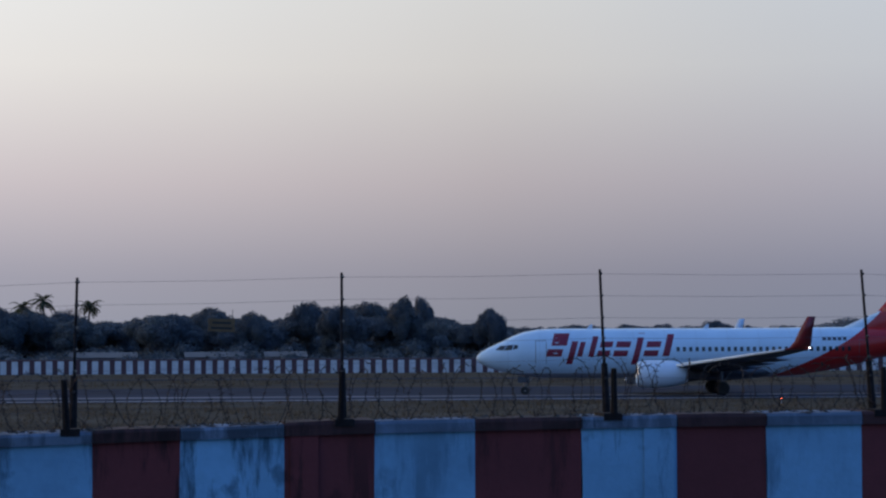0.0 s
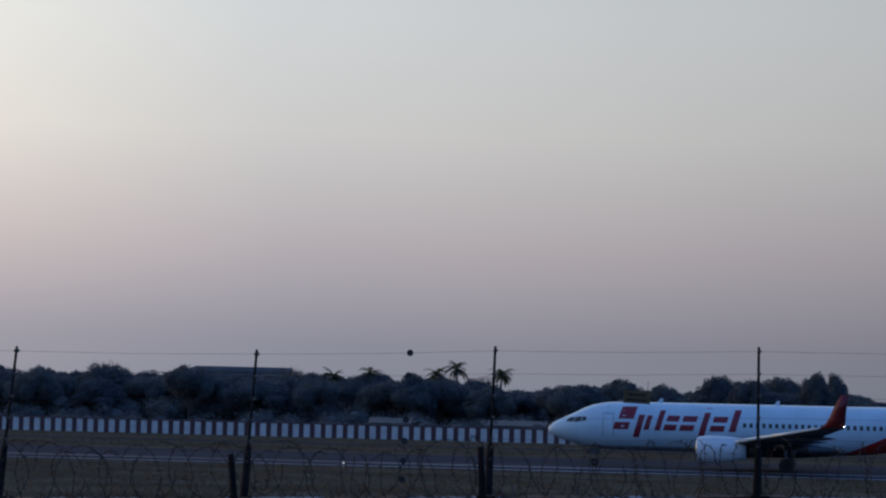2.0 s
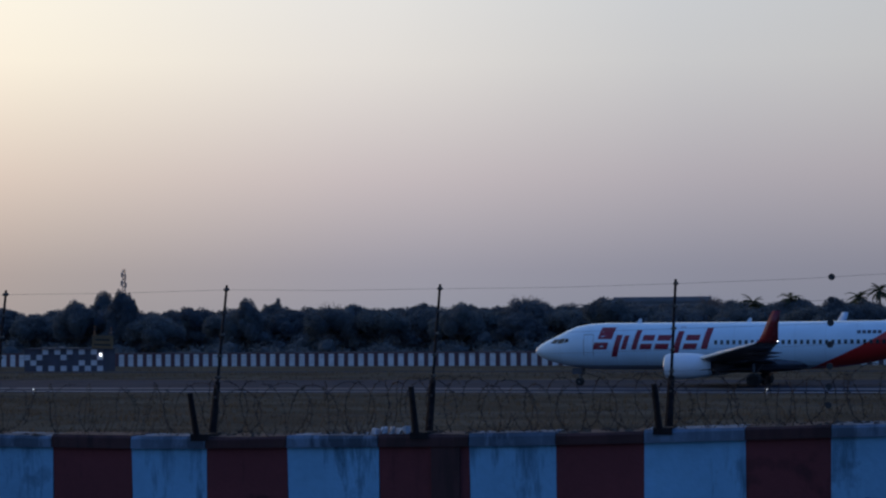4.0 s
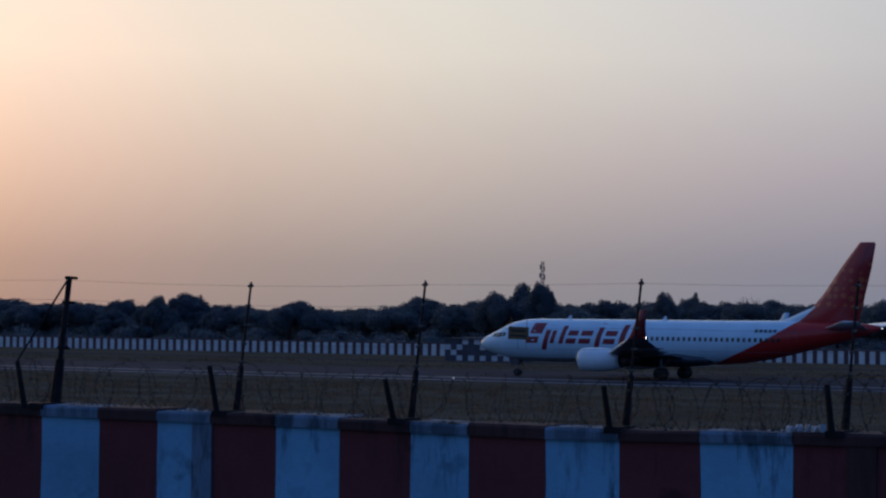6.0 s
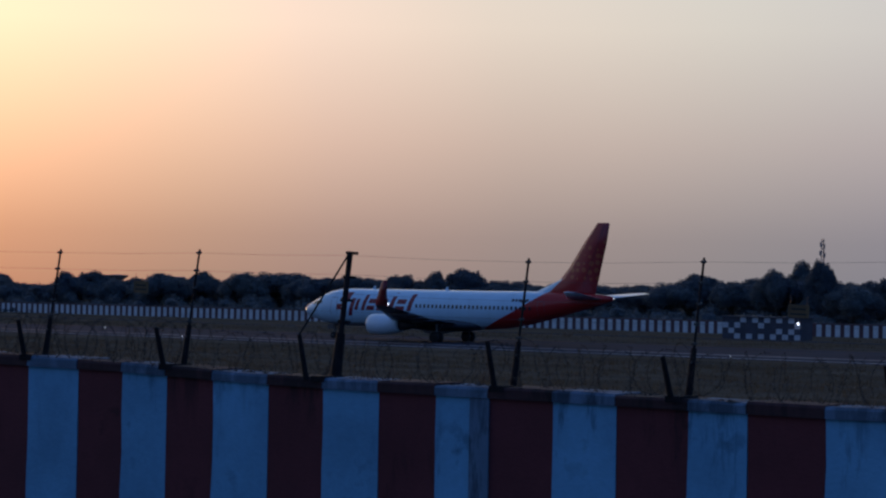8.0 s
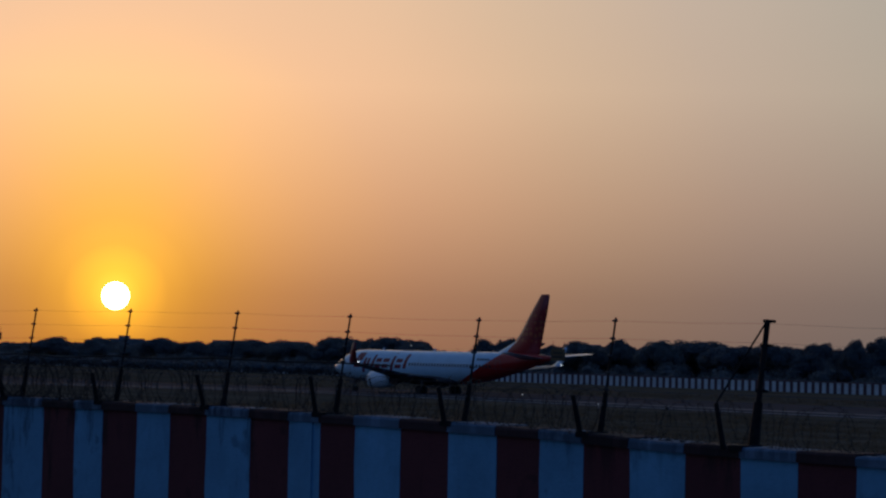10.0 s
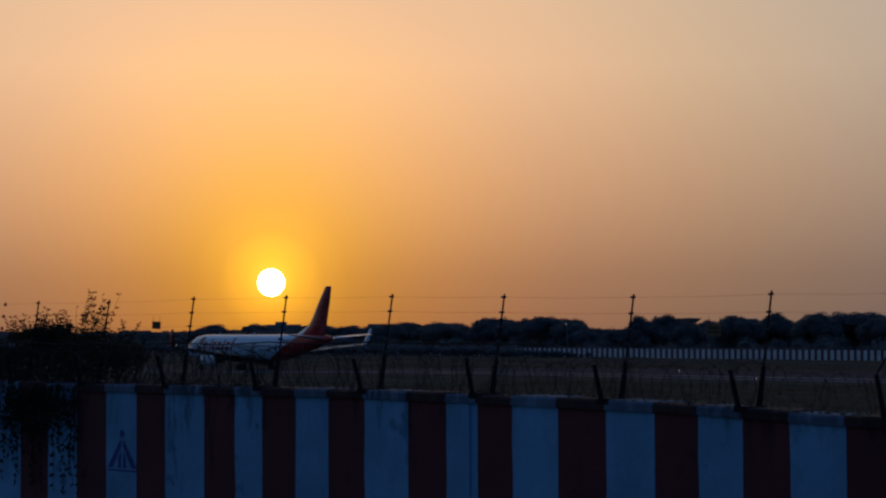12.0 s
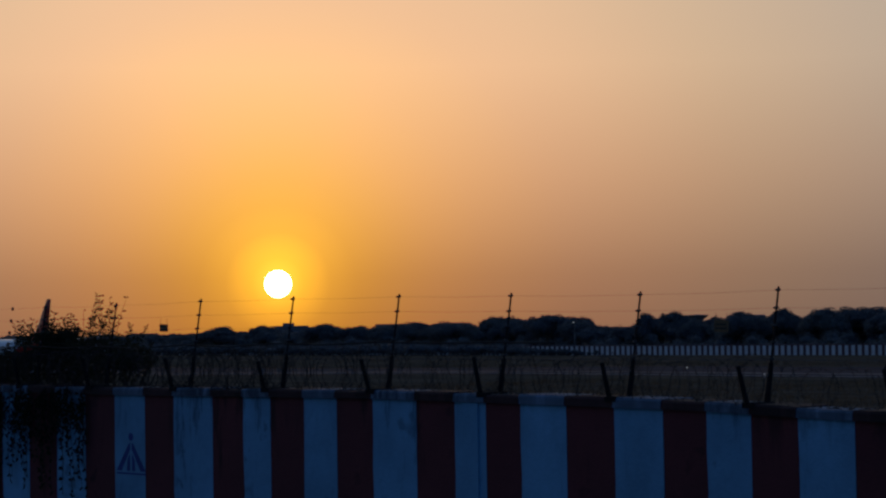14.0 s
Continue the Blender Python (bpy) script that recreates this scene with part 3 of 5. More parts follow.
def build_posts():
    rnd = random.Random(9)
    for i in range(-20, 6):
        t, f = post_top(i), post_foot(i)
        stout = i == -6
        lab = "stout braced dark fence post on the striped wall" if stout else "dark rusted steel fence post with a leaning short arm"
        p = thing("fence_post", lab, "fence post", "fence posts along the wall", m=Matrix.Translation(f))
        b = bmesh.new()
        mid = (t - f) * 0.36
        w = 1.7 if stout else 1.0
        rod(b, (0, 0, 0), mid, 0.045 * w, 0.034 * w, 7)
        rod(b, mid * 0.99, t - f, 0.016 * w * (1.35 if stout else 1), 0.014 * w * (1.5 if stout else 1), 7)
        part("upright", b, M_STEEL, p)
        b = bmesh.new()
        top = Vector((-0.08 + rnd.uniform(-0.03, 0.03), -0.44 + rnd.uniform(-0.03, 0.03), 0.53 + rnd.uniform(-0.05, 0.05)))
        low = Vector((-0.05, -0.34, 0.02))
        if i in (2, 3):
            top.x, low.x = -0.03, 0.0
        if stout:
            top, low = Vector((-0.26, -0.42, 0.55)), Vector((-0.20, -0.34, 0.0))
        rod(b, low, top, 0.038, 0.030, 7)
        part("short_arm", b, M_STEEL, p)
        b = bmesh.new()
        rod(b, (0.0, 0.0, 0.02), low + Vector((0, 0, 0.01)), 0.03, 0.03, 6)
        box(b, -0.11, 0.08, -0.37, 0.08, -0.02, 0.05)
        part("foot_plate", b, M_STEEL, p)
        if stout:
            b = bmesh.new()
            rod(b, top, t - f, 0.012, 0.012, 6)
            part("brace_rod", b, M_STEEL, p)
            for k, h in enumerate((0.99, 0.8, 0.62, 0.45)):
                b = bmesh.new()
                q = (t - f) * h
                rod(b, q + Vector((-0.07, 0.02, 0)), q + Vector((0.10, 0.02, -0.005)), 0.022, 0.018, 6)
                part("cross_arm", b, M_STEEL, p)
        else:
            for h in WIRES[:6]:
                b = bmesh.new()
                q = (t - f) * h
                rod(b, q + Vector((-0.004, -0.05, 0)), q + Vector((0.012, 0.02, 0.004)), 0.016, 0.02, 6)
                part("insulator", b, M_DISC, p)
    # running wires, one per level, sagging a little between posts
    for h in WIRES:
        cu = bpy.data.curves.new("fence_wire", "CURVE")
        cu.dimensions, cu.bevel_depth, cu.bevel_resolution = "3D", 0.0016, 1
        pts = []
        for i in range(-20, 6):
            a = post_foot(i).lerp(post_top(i), h)
            if i > -20:
                m = (pts[-1] + a) / 2
                pts.append(m - Vector((0, 0, 0.012)))
            pts.append(a)
        s = cu.splines.new("POLY")
        s.points.add(len(pts) - 1)
        for q, v in zip(s.points, pts):
            q.co = (*v, 1)
        cu.materials.append(M_WIRE)
        tagged(new("fence_wire", cu), "thin grey electric fence wire strung between the posts", "wire", "fence wires")
    # razor wire: rings that lean against each other, with barbs along them
    rnd = random.Random(21)
    for i in range(-20, 5):
        a, c = post_foot(i), post_foot(i + 1)
        far, mid = i < -10, i < -7
        cu = bpy.data.curves.new("razor_wire_coil", "CURVE")
        cu.dimensions, cu.bevel_depth, cu.bevel_resolution = "3D", (0.0046 if far else 0.0036 if mid else 0.003 if i < -3 else 0.0038), 1
        rings = 44 if i < -11 else 24 if mid else 12 if i < -3 else 15
        r = 0.34 if i < -9 else 0.31 if mid else 0.28
        for k in range(rings):
            u = (k + rnd.uniform(0.1, 0.9)) / rings
            p = a.lerp(c, u) + Vector((0, -0.13, (0.36 if i < -9 else 0.31) - 0.05 * math.sin(u * math.pi)))
            size = r * rnd.uniform(0.72, 1.12)
            m = Matrix.Translation(p) @ Euler((rnd.uniform(-0.35, 0.35), rnd.uniform(-0.25, 0.25), rnd.uniform(0.5, 1.35) * rnd.choice((-1, 1)))).to_matrix().to_4x4()
            n = 18
            start, arc = rnd.uniform(0, math.tau), math.tau * rnd.uniform(0.7, 1.0)
            q = [m @ Vector((size * 1.05 * math.cos(start + arc * j / n), rnd.uniform(-0.012, 0.012), size * 1.1 * math.sin(start + arc * j / n))) for j in range(n + 1)]
            sp = cu.splines.new("POLY")
            sp.points.add(n)
            for o, v in zip(sp.points, q):
                o.co = (*v, 1)
            for j in range(1, n, 1 if i > -8 else 3):
                d = Vector((rnd.gauss(0, 1), rnd.gauss(0, 1), rnd.gauss(0, 1))).normalized() * 0.03
                sp = cu.splines.new("POLY")
                sp.points.add(1)
                sp.points[0].co, sp.points[1].co = (*(q[j] - d), 1), (*(q[j] + d), 1)
        cu.materials.append(M_RUSTWIRE)
        tagged(new("razor_wire_coil", cu), "loose rusty razor wire coil lying on top of the striped wall", "razor wire", "razor wire coils")
    # a heavy strand holds up the crowded coils at the far end
    cu = bpy.data.curves.new("holding_strand", "CURVE")
    cu.dimensions, cu.bevel_depth, cu.bevel_resolution = "3D", 0.013, 1
    pts = []
    for i in range(-20, -8):
        f = post_foot(i)
        pts.append(Vector((f.x, f.y - 0.13, f.z + 0.77)))
        pts.append(Vector((f.x + POST_S * 0.5, f.y - 0.13, f.z + 0.73 + rnd.uniform(-0.02, 0.02))))
    s = cu.splines.new("POLY")
    s.points.add(len(pts) - 1)
    for q, v in zip(s.points, pts):
        q.co = (*v, 1)
    cu.materials.append(M_RUSTWIRE)
    tagged(new("holding_strand", cu), "thick dark strand run along the top of the razor coils", "wire")


build_posts()


def build_fence_signs():
    # small sheet signs hung on the wires
    for x, z, w, h in ((1.12, 5.43, 0.27, 0.13), (-9.05, 5.22, 0.24, 0.14), (-18.34, 5.35, 0.24, 0.16), (-31.08, 5.46, 0.24, 0.13)):
        t = thing("warning_sign", "small faded yellow sheet sign hung on the fence wires", "sign", "signs on the fence", m=pose(x, POST_Y - 0.02, z, 0, 2, 0))
        b = bmesh.new()
        box(b, -w / 2, w / 2, -0.006, 0.006, -h / 2, h / 2)
        part("plate", b, M_YELLOW, t)
        for zz, ww in ((0.025, 0.7), (-0.03, 0.8)):
            b = bmesh.new()
            box(b, -w * ww / 2, w * ww / 2, -0.010, -0.0065, zz - 0.010, zz + 0.010)
            part("text_bar", b, M_INK, t, "black unreadable line of print")
        b = bmesh.new()
        for sx in (-0.4, 0.4):
            rod(b, (w * sx, 0, h / 2), (w * sx, 0, h / 2 + 0.10), 0.003, n=5)
        part("tie_wire", b, M_WIRE, t)
    # round discs threaded on the wires
    for x in (-1.2, -36.2):
        i = math.floor(x / POST_S)
        while post_top(i).x > x:
            i -= 1
        while post_top(i + 1).x < x:
            i += 1
        u = (x - post_top(i).x) / (post_top(i + 1).x - post_top(i).x)
        for k, h in enumerate(WIRES):
            a, c = (post_foot(j).lerp(post_top(j), h) for j in (i, i + 1))
            p = a.lerp(c, u) - Vector((0, 0, 0.012 * (1 - abs(2 * u - 1))))
            b = bmesh.new()
            rod(b, (0, -0.012, 0), (0, 0.012, 0), 0.034, 0.034, 16)
            o = part("wire_disc", b, M_DISC)
            o.matrix_basis = Matrix.Translation(p)
            tagged(o, "small black plastic tension disc on a fence wire", "disc", "discs on the fence wires")


build_fence_signs()


def build_litter():
    rnd = random.Random(2)
    for k in range(5):
        b = bmesh.new()
        x = -5.86 + 0.085 * k
        pts = [(rnd.uniform(-0.05, 0.05), rnd.uniform(-0.04, 0.04), rnd.uniform(0.0, 0.09)) for _ in range(9)] + [(-0.03, 0, 0), (0.03, 0.02, 0), (0, -0.03, 0)]
        bmesh.ops.convex_hull(b, input=[b.verts.new(p) for p in pts])
        o = part("plastic_scrap", b, M_LITTER)
        o.matrix_basis = Matrix.Translation((x, WALL_Y0 + 0.06, cap_z(x) - 0.004))
        tagged(o, "crumpled scrap of white plastic lying on the wall coping", "litter", "scraps on the wall")


build_litter()


def build_coping_dirt():
    rnd = random.Random(77)
    b = bmesh.new()
    for _ in range(900):
        x = rnd.uniform(-40, 11)
        w, h = rnd.uniform(0.02, 0.10), rnd.uniform(0.008, 0.03)
        y, z = rnd.uniform(WALL_Y0, WALL_Y1), cap_z(x) - 0.012
        ring = [b.verts.new((x + math.cos(k * 1.2566) * w * rnd.uniform(0.6, 1.2), y + math.sin(k * 1.2566) * w * 0.6, z)) for k in range(5)]
        top = b.verts.new((x + rnd.uniform(-w, w) * 0.4, y, z + h))
        for k in range(5):
            b.faces.new((ring[k], ring[(k + 1) % 5], top))
    tagged(part("coping_dirt", b, M_DIRT), "crumbs of dark soil and mortar on the wall coping", "dirt", kind="stuff")
    b = bmesh.new()
    for _ in range(420):
        x = rnd.uniform(-40, 11)
        p = Vector((x, rnd.uniform(WALL_Y0 + 0.05, WALL_Y1), cap_z(x) - 0.02))
        for _ in range(rnd.randrange(2, 5)):
            q = p + Vector((rnd.uniform(-0.12, 0.12), rnd.uniform(-0.04, 0.04), rnd.uniform(0.04, 0.24)))
            rod(b, p, q, 0.003, 0.0015, 3)
    tagged(part("dry_weeds", b, M_RUSTWIRE), "thin dry brown weed stalks growing along the wall top", "weeds", kind="stuff")


build_coping_dirt()


# ---- far striped wall ----
FAR_H = 0.0768


def build_far_wall():
    b = bmesh.new()
    box(b, -560, 160, -0.12, 0.12, -0.1, 1.66)
    rings = [[(x, -0.17, 1.66), (x, -0.17, 1.74), (x, 0, 1.80), (x, 0.17, 1.74), (x, 0.17, 1.66)] for x in (-560, 160)]
    loft(b, rings)
    o = part("wall_far", b, M_FARWALL)
    o.matrix_basis = pose(0, 266.9, 0, 0, 0, -math.degrees(math.atan(FAR_H)))
    tagged(o, "low far airfield wall in white and dark red stripes", "wall", kind="structure")


build_far_wall()


# ---- trees ----
def clump(bm, c, r, n, size, rnd, flat=0.75, tilt=0.9):
    """Leaves over a rounded mass, each lying roughly along its surface."""
    for _ in range(n):
        d = Vector((rnd.gauss(0, 1), rnd.gauss(0, 1), rnd.gauss(0, 1))).normalized()
        p = c + Vector((d.x, d.y, d.z * flat)) * r * rnd.uniform(0.7, 1.08)
        m = (d + Vector((rnd.gauss(0, 1), rnd.gauss(0, 1), rnd.gauss(0, 1))) * 0.45 * tilt).normalized()
        a = m.orthogonal().normalized()
        b = m.cross(a)
        t = rnd.uniform(0, math.tau)
        a, b = a * math.cos(t) + b * math.sin(t), b * math.cos(t) - a * math.sin(t)
        a, b = a * size * rnd.uniform(0.7, 1.5), b * size * rnd.uniform(0.4, 0.9)
        bm.faces.new([bm.verts.new(v) for v in (p - a, p + b * 0.8, p + a, p - b)])


def ico_template():
    bm = bmesh.new()
    bmesh.ops.create_icosphere(bm, subdivisions=2, radius=1.0)
    bm.verts.ensure_lookup_table()
    data = [v.co.copy() for v in bm.verts], [[v.index for v in f.verts] for f in bm.faces]
    bm.free()
    return data


ICO = ico_template()


def lump(bm, c, r, seed):
    """The close dark heart of a mass of leaves."""
    off = Vector((seed * 3.1, seed * 1.3, -seed))
    vs = []
    for d in ICO[0]:
        k = 1 + 0.35 * noise.noise(d * 1.6 + off) + 0.3 * noise.noise(d * 4.5 + off)
        vs.append(bm.verts.new(c + Vector((d.x, d.y, d.z * 0.8)) * r * k))
    for f in ICO[1]:
        bm.faces.new([vs[q] for q in f])


def tree_mesh(seed, lobes, style):
    """A tree 10 m tall whose crown reaches about 5 m to each side: a few broad rounded masses of leaves."""
    rnd = random.Random(seed)
    h = 10.0
    tb, cb = bmesh.new(), bmesh.new()
    th = 3.4
    rod(tb, (0, 0, -0.3), (rnd.uniform(-.2, .2), 0, th), 0.30, 0.2, 8)
    for k in range(lobes):
        a = k * 2.4 + rnd.uniform(-0.4, 0.4)
        u = (k + 0.3) / lobes
        rr = 3.6 * math.sqrt(u)
        if style == "umbrella":
            z = 7.6 - 1.5 * u * u + rnd.uniform(-0.4, 0.4)
            r = rnd.uniform(1.5, 2.1)
        elif style == "tall":
            z = 8.2 - 3.6 * u + rnd.uniform(-0.6, 0.6)
            r = rnd.uniform(1.1, 1.9)
            rr *= 0.85
        else:
            z = 7.6 - 2.4 * u + rnd.uniform(-0.4, 0.4)
            r = rnd.uniform(1.5, 2.3)
        c = Vector((rr * math.cos(a), rr * math.sin(a), z))
        rod(tb, (0, 0, th * rnd.uniform(0.6, 0.98)), c, 0.12, 0.03, 5)
        lump(cb, c, r * 0.76, seed + k * 1.7)
        clump(cb, c, r * 1.0, int(560 * r), 0.16, rnd, 0.85, 1.4)
        clump(cb, c, r * 1.18, int(40 * r), 0.11, rnd, 0.85, 2.0)
        # small side masses break up the outline
        for j in range(5):
            d = Vector((rnd.gauss(0, 1), rnd.gauss(0, 1), abs(rnd.gauss(0, 0.8)))).normalized()
            clump(cb, c + d * r * 0.8, r * 0.45, 130, 0.14, rnd, 0.85, 1.4)
    top = max(v.co.z for v in cb.verts)
    bmesh.ops.scale(cb, vec=(1, 1, h / top), verts=cb.verts)
    bmesh.ops.scale(tb, vec=(1, 1, h / top), verts=tb.verts)
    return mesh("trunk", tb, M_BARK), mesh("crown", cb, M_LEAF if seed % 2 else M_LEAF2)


def palm_mesh(seed, h):
    rnd = random.Random(seed)
    tb, cb = bmesh.new(), bmesh.new()
    p = Vector((0, 0, -0.2))
    for k in range(6):
        q = Vector((0.25 * math.sin(k * 0.5 + seed), 0, h * (k + 1) / 6 - 0.2))
        rod(tb, p, q, 0.19 - 0.012 * k, 0.18 - 0.012 * k, 7)
        p = q
    for k in range(26):
        a, up, ln = k * 2.4 + rnd.uniform(-.2, .2), rnd.uniform(-0.3, 1.1), rnd.uniform(1.7, 2.6)
        prev = p.copy()
        d = Vector((math.cos(a) * math.cos(up), math.sin(a) * math.cos(up), math.sin(up)))
        for s in range(7):
            nxt = prev + d * ln / 7
            d = (d - Vector((0, 0, 0.22))).normalized()
            side = d.cross(Vector((0, 0, 1))).normalized()
            w = 0.55 * math.sin((s + 1.2) / 8 * math.pi)
            for sg in (-1, 1):
                tip = prev + side * sg * w + d * 0.25 - Vector((0, 0, 0.22 * w))
                cb.faces.new([cb.verts.new(v) for v in (prev, nxt, tip)])
            prev = nxt
    return mesh("trunk", tb, M_BARK), mesh("crown", cb, M_PALM)


# height of the close belt of trees, in degrees above the eye's level, by bearing
BELT = [(-26, 0.0), (-15, 0.02), (-11.2, 0.0), (-9.4, 0.12), (-8.5, 0.42), (-5.2, 0.5), (-4.5, 0.28), (-3.1, 0.3), (-0.9, 0.38), (-0.2, 0.18), (0.3, 0.2), (1.2, 0.42), (5.1, 0.48), (6, 0.5), (12, 0.44), (19.4, 0.42), (21.2, 0.38), (23.6, 0.42), (24.4, 0.38), (26.2, 0.28), (27.3, 0.16), (30.6, 0.22), (32.7, 0.2), (35.6, 0.24), (38, 0.15), (40.3, 0.14), (42.2, 0.12), (42.6, -0.08), (43.3, -0.07), (43.7, 0.16), (46.3, 0.14), (49, 0.07), (51.8, -0.03), (54.3, -0.07), (64, -0.07)]
# crowns that stand clear of it: bearing, height, half-width
CROWNS = [(-19.8, 0.27, 1.2), (-16.0, 0.22, 0.5), (-10.0, 0.6, 0.36), (-8.2, 0.9, 0.4), (-7.65, 0.94, 0.45), (-6.7, 0.77, 0.5), (-5.9, 0.69, 0.45), (-5.1, 0.77, 0.42), (-3.6, 0.52, 0.4), (-2.5, 0.62, 0.6), (-1.5, 0.47, 0.6), (2.1, 0.6, 0.6), (3.1, 0.66, 0.55), (4.1, 0.64, 0.5), (9.0, 0.73, 0.55), (11.2, 0.69, 0.6), (13.0, 0.62, 0.5), (14.0, 0.6, 0.45), (15.8, 0.6, 0.55), (18.0, 0.67, 0.45), (18.65, 0.77, 0.42), (20.1, 0.54, 0.5), (21.95, 1.03, 0.4), (22.5, 0.99, 0.42), (23.15, 0.75, 0.45)]
CROWNS += [(25.2, 0.57, 0.65), (28.5, 0.44, 0.55), (31.4, 0.62, 0.6), (32.25, 0.53, 0.4), (33.15, 0.42, 0.4), (34.4, 0.36, 0.5), (36.4, 0.41, 0.8), (37.4, 0.41, 0.5), (38.45, 0.4, 0.36), (39.5, 0.34, 0.5), (41.35, 0.37, 0.5), (42.0, 0.34, 0.4), (43.85, 0.27, 0.4), (44.7, 0.33, 0.55), (45.9, 0.3, 0.5), (47.3, 0.19, 0.45), (48.2, 0.18, 0.5), (50.7, 0.18, 0.4), (52.3, 0.16, 0.45), (53.5, 0.14, 0.6)]


def build_trees():
    rnd = random.Random(12)
    kinds = [tree_mesh(seed, lobes, st) for seed, lobes, st in ((1, 9, "round"), (2, 10, "umbrella"), (3, 11, "round"), (4, 12, "umbrella"), (5, 11, "tall"), (6, 13, "round"), (7, 8, "umbrella"), (8, 14, "tall"))]

    def place(name, label, meshes, x, y, s, sz, rz, cat="tree", group="trees beyond the far wall"):
        t = thing(name, label, cat, group, m=pose(x, y, 0, 0, 0, rz))
        t.scale = (s, s, sz)
        for n, me in zip(("trunk", "crown"), meshes):
            part(n, me, None, t)
    az = -26.0
    azs, els = [a for a, _ in BELT], [e for _, e in BELT]
    while az < 64:
        for row in range(3):
            a = az + rnd.uniform(-0.25, 0.25) + row * 0.4
            el = 0.055 + min(float(np.interp(a + d, azs, els)) for d in (-0.2, 0, 0.2))
            y0 = 267 / (1 - FAR_H * math.tan(radians(a)))
            y = y0 + 24 + row * 22 + rnd.uniform(-6, 8)
            r = y / math.cos(radians(a))
            h = (EYE_Z + r * math.tan(radians(el))) * (rnd.uniform(1.0, 1.07) if row == 1 else rnd.uniform(0.9, 1.03))
            me = kinds[rnd.randrange(8)]
            s = rnd.uniform(0.7, 1.0)
            place("broadleaf_tree", "dark broadleaf tree, haze in its colour, in the belt beyond the far wall", me, -y * math.tan(radians(a)), y, s, h / 10, rnd.uniform(0, 360))
        az += rnd.uniform(0.7, 1.0) * (1.0 if az < 35 else 0.75)
    for k, (a, el, half) in enumerate(CROWNS):
        el += 0.015
        y = 267 / (1 - FAR_H * math.tan(radians(a))) + 20 + 11 * (k % 2)
        r = y / math.cos(radians(a))
        h = EYE_Z + r * math.tan(radians(el))
        place("broadleaf_tree", "tall dark broadleaf tree rising clear of its neighbours", kinds[(k * 5) % 8 if el < 0.85 else 7 - k % 2 * 3], -y * math.tan(radians(a)), y, r * radians(half) / 3.7, h / 10, k * 67)
    for k, (a, el) in enumerate(((1.82, 1.0), (0.65, 0.84), (4.2, 0.82), (2.38, 0.84), (5.15, 0.72))):
        y = 300
        h = EYE_Z + y / math.cos(radians(a)) * math.tan(radians(el)) - 0.9
        place("palm_tree", "tall slender coconut palm rising above the tree belt", palm_mesh(40 + k, h), -y * math.tan(radians(a)), y, 1, 1, 40 * k, group="palms in the tree belt")
    # narrow conifer
    tb, cb = bmesh.new(), bmesh.new()
    rod(tb, (0, 0, -0.3), (0, 0, 8.5), 0.14, 0.04, 7)
    r2 = random.Random(4)
    for k in range(40):
        z = 2 + k * 0.19
        clump(cb, Vector((0, 0, z)), 0.95 - 0.085 * (z - 2), 26, 0.16, r2, 1.0)
    y = 318
    place("conifer_tree", "narrow dark conifer standing in the tree belt", (mesh("trunk", tb, M_BARK), mesh("crown", cb, M_LEAF2)), -y * math.tan(radians(17.86)), y, 1, 1, 0)
    # bare trees
    for k, (a, hh) in enumerate(((6.3, 9.0), (16.4, 8.6), (11.2, 9.2), (1.2, 8.4))):
        tb, cb = bmesh.new(), bmesh.new()
        r3 = random.Random(60 + k)
        rod(tb, (0, 0, -0.3), (0, 0, hh * 0.5), 0.2, 0.12, 7)
        for _ in range(46):
            a0 = r3.uniform(0, math.tau)
            p = Vector((0, 0, hh * r3.uniform(0.35, 0.5)))
            q = Vector((math.cos(a0) * r3.uniform(0.5, 2.0), math.sin(a0) * r3.uniform(0.5, 2), hh * r3.uniform(0.7, 1.0)))
            rod(tb, p, q, 0.06, 0.025, 4)
            for _ in range(5):
                rod(cb, q.lerp(p, r3.uniform(0, 0.5)), q + Vector((r3.uniform(-.8, .8), r3.uniform(-.8, .8), r3.uniform(0, .7))), 0.025, 0.01, 3)
        y = 312
        place("bare_tree", "leafless grey tree with fine twigs in the tree belt", (mesh("trunk", tb, M_DRYTWIG), mesh("crown", cb, M_DRYTWIG)), -y * math.tan(radians(a)), y, 1, 1, 0)
    # undergrowth behind the far wall
    b = bmesh.new()
    r4 = random.Random(8)
    for k in range(2000):
        a = r4.uniform(-26, 64)
        y = 267 / (1 - FAR_H * math.tan(radians(a))) + 46 * r4.random()
        back = y - 267 / (1 - FAR_H * math.tan(radians(a)))
        y += 5
        c = Vector((-y * math.tan(radians(a)), y, r4.uniform(0.3, 0.9 + min(2.9, back * 0.17))))
        r = r4.uniform(1.1, 2.2)
        lump(b, c, r * 0.62, k * 0.77)
        clump(b, c, r, 190, 0.2, r4, 0.85, 1.4)
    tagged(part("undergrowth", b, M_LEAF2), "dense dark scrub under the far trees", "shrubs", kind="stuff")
    # rank growth before the distant end of the far wall
    b = bmesh.new()
    for k in range(480):
        a = r4.uniform(43.4, 64)
        y = 267 / (1 - FAR_H * math.tan(radians(a))) - r4.uniform(2, 9)
        r = r4.uniform(0.9, 1.5) * (0.3 + 0.7 * smooth_step((a - 43) / 4))
        c = Vector((-y * math.tan(radians(a)), y, r * 0.7 + r4.uniform(0, 0.35)))
        lump(b, c, r * 0.62, k * 0.53)
        clump(b, c, r, 90, 0.16, r4, 0.8, 1.0)
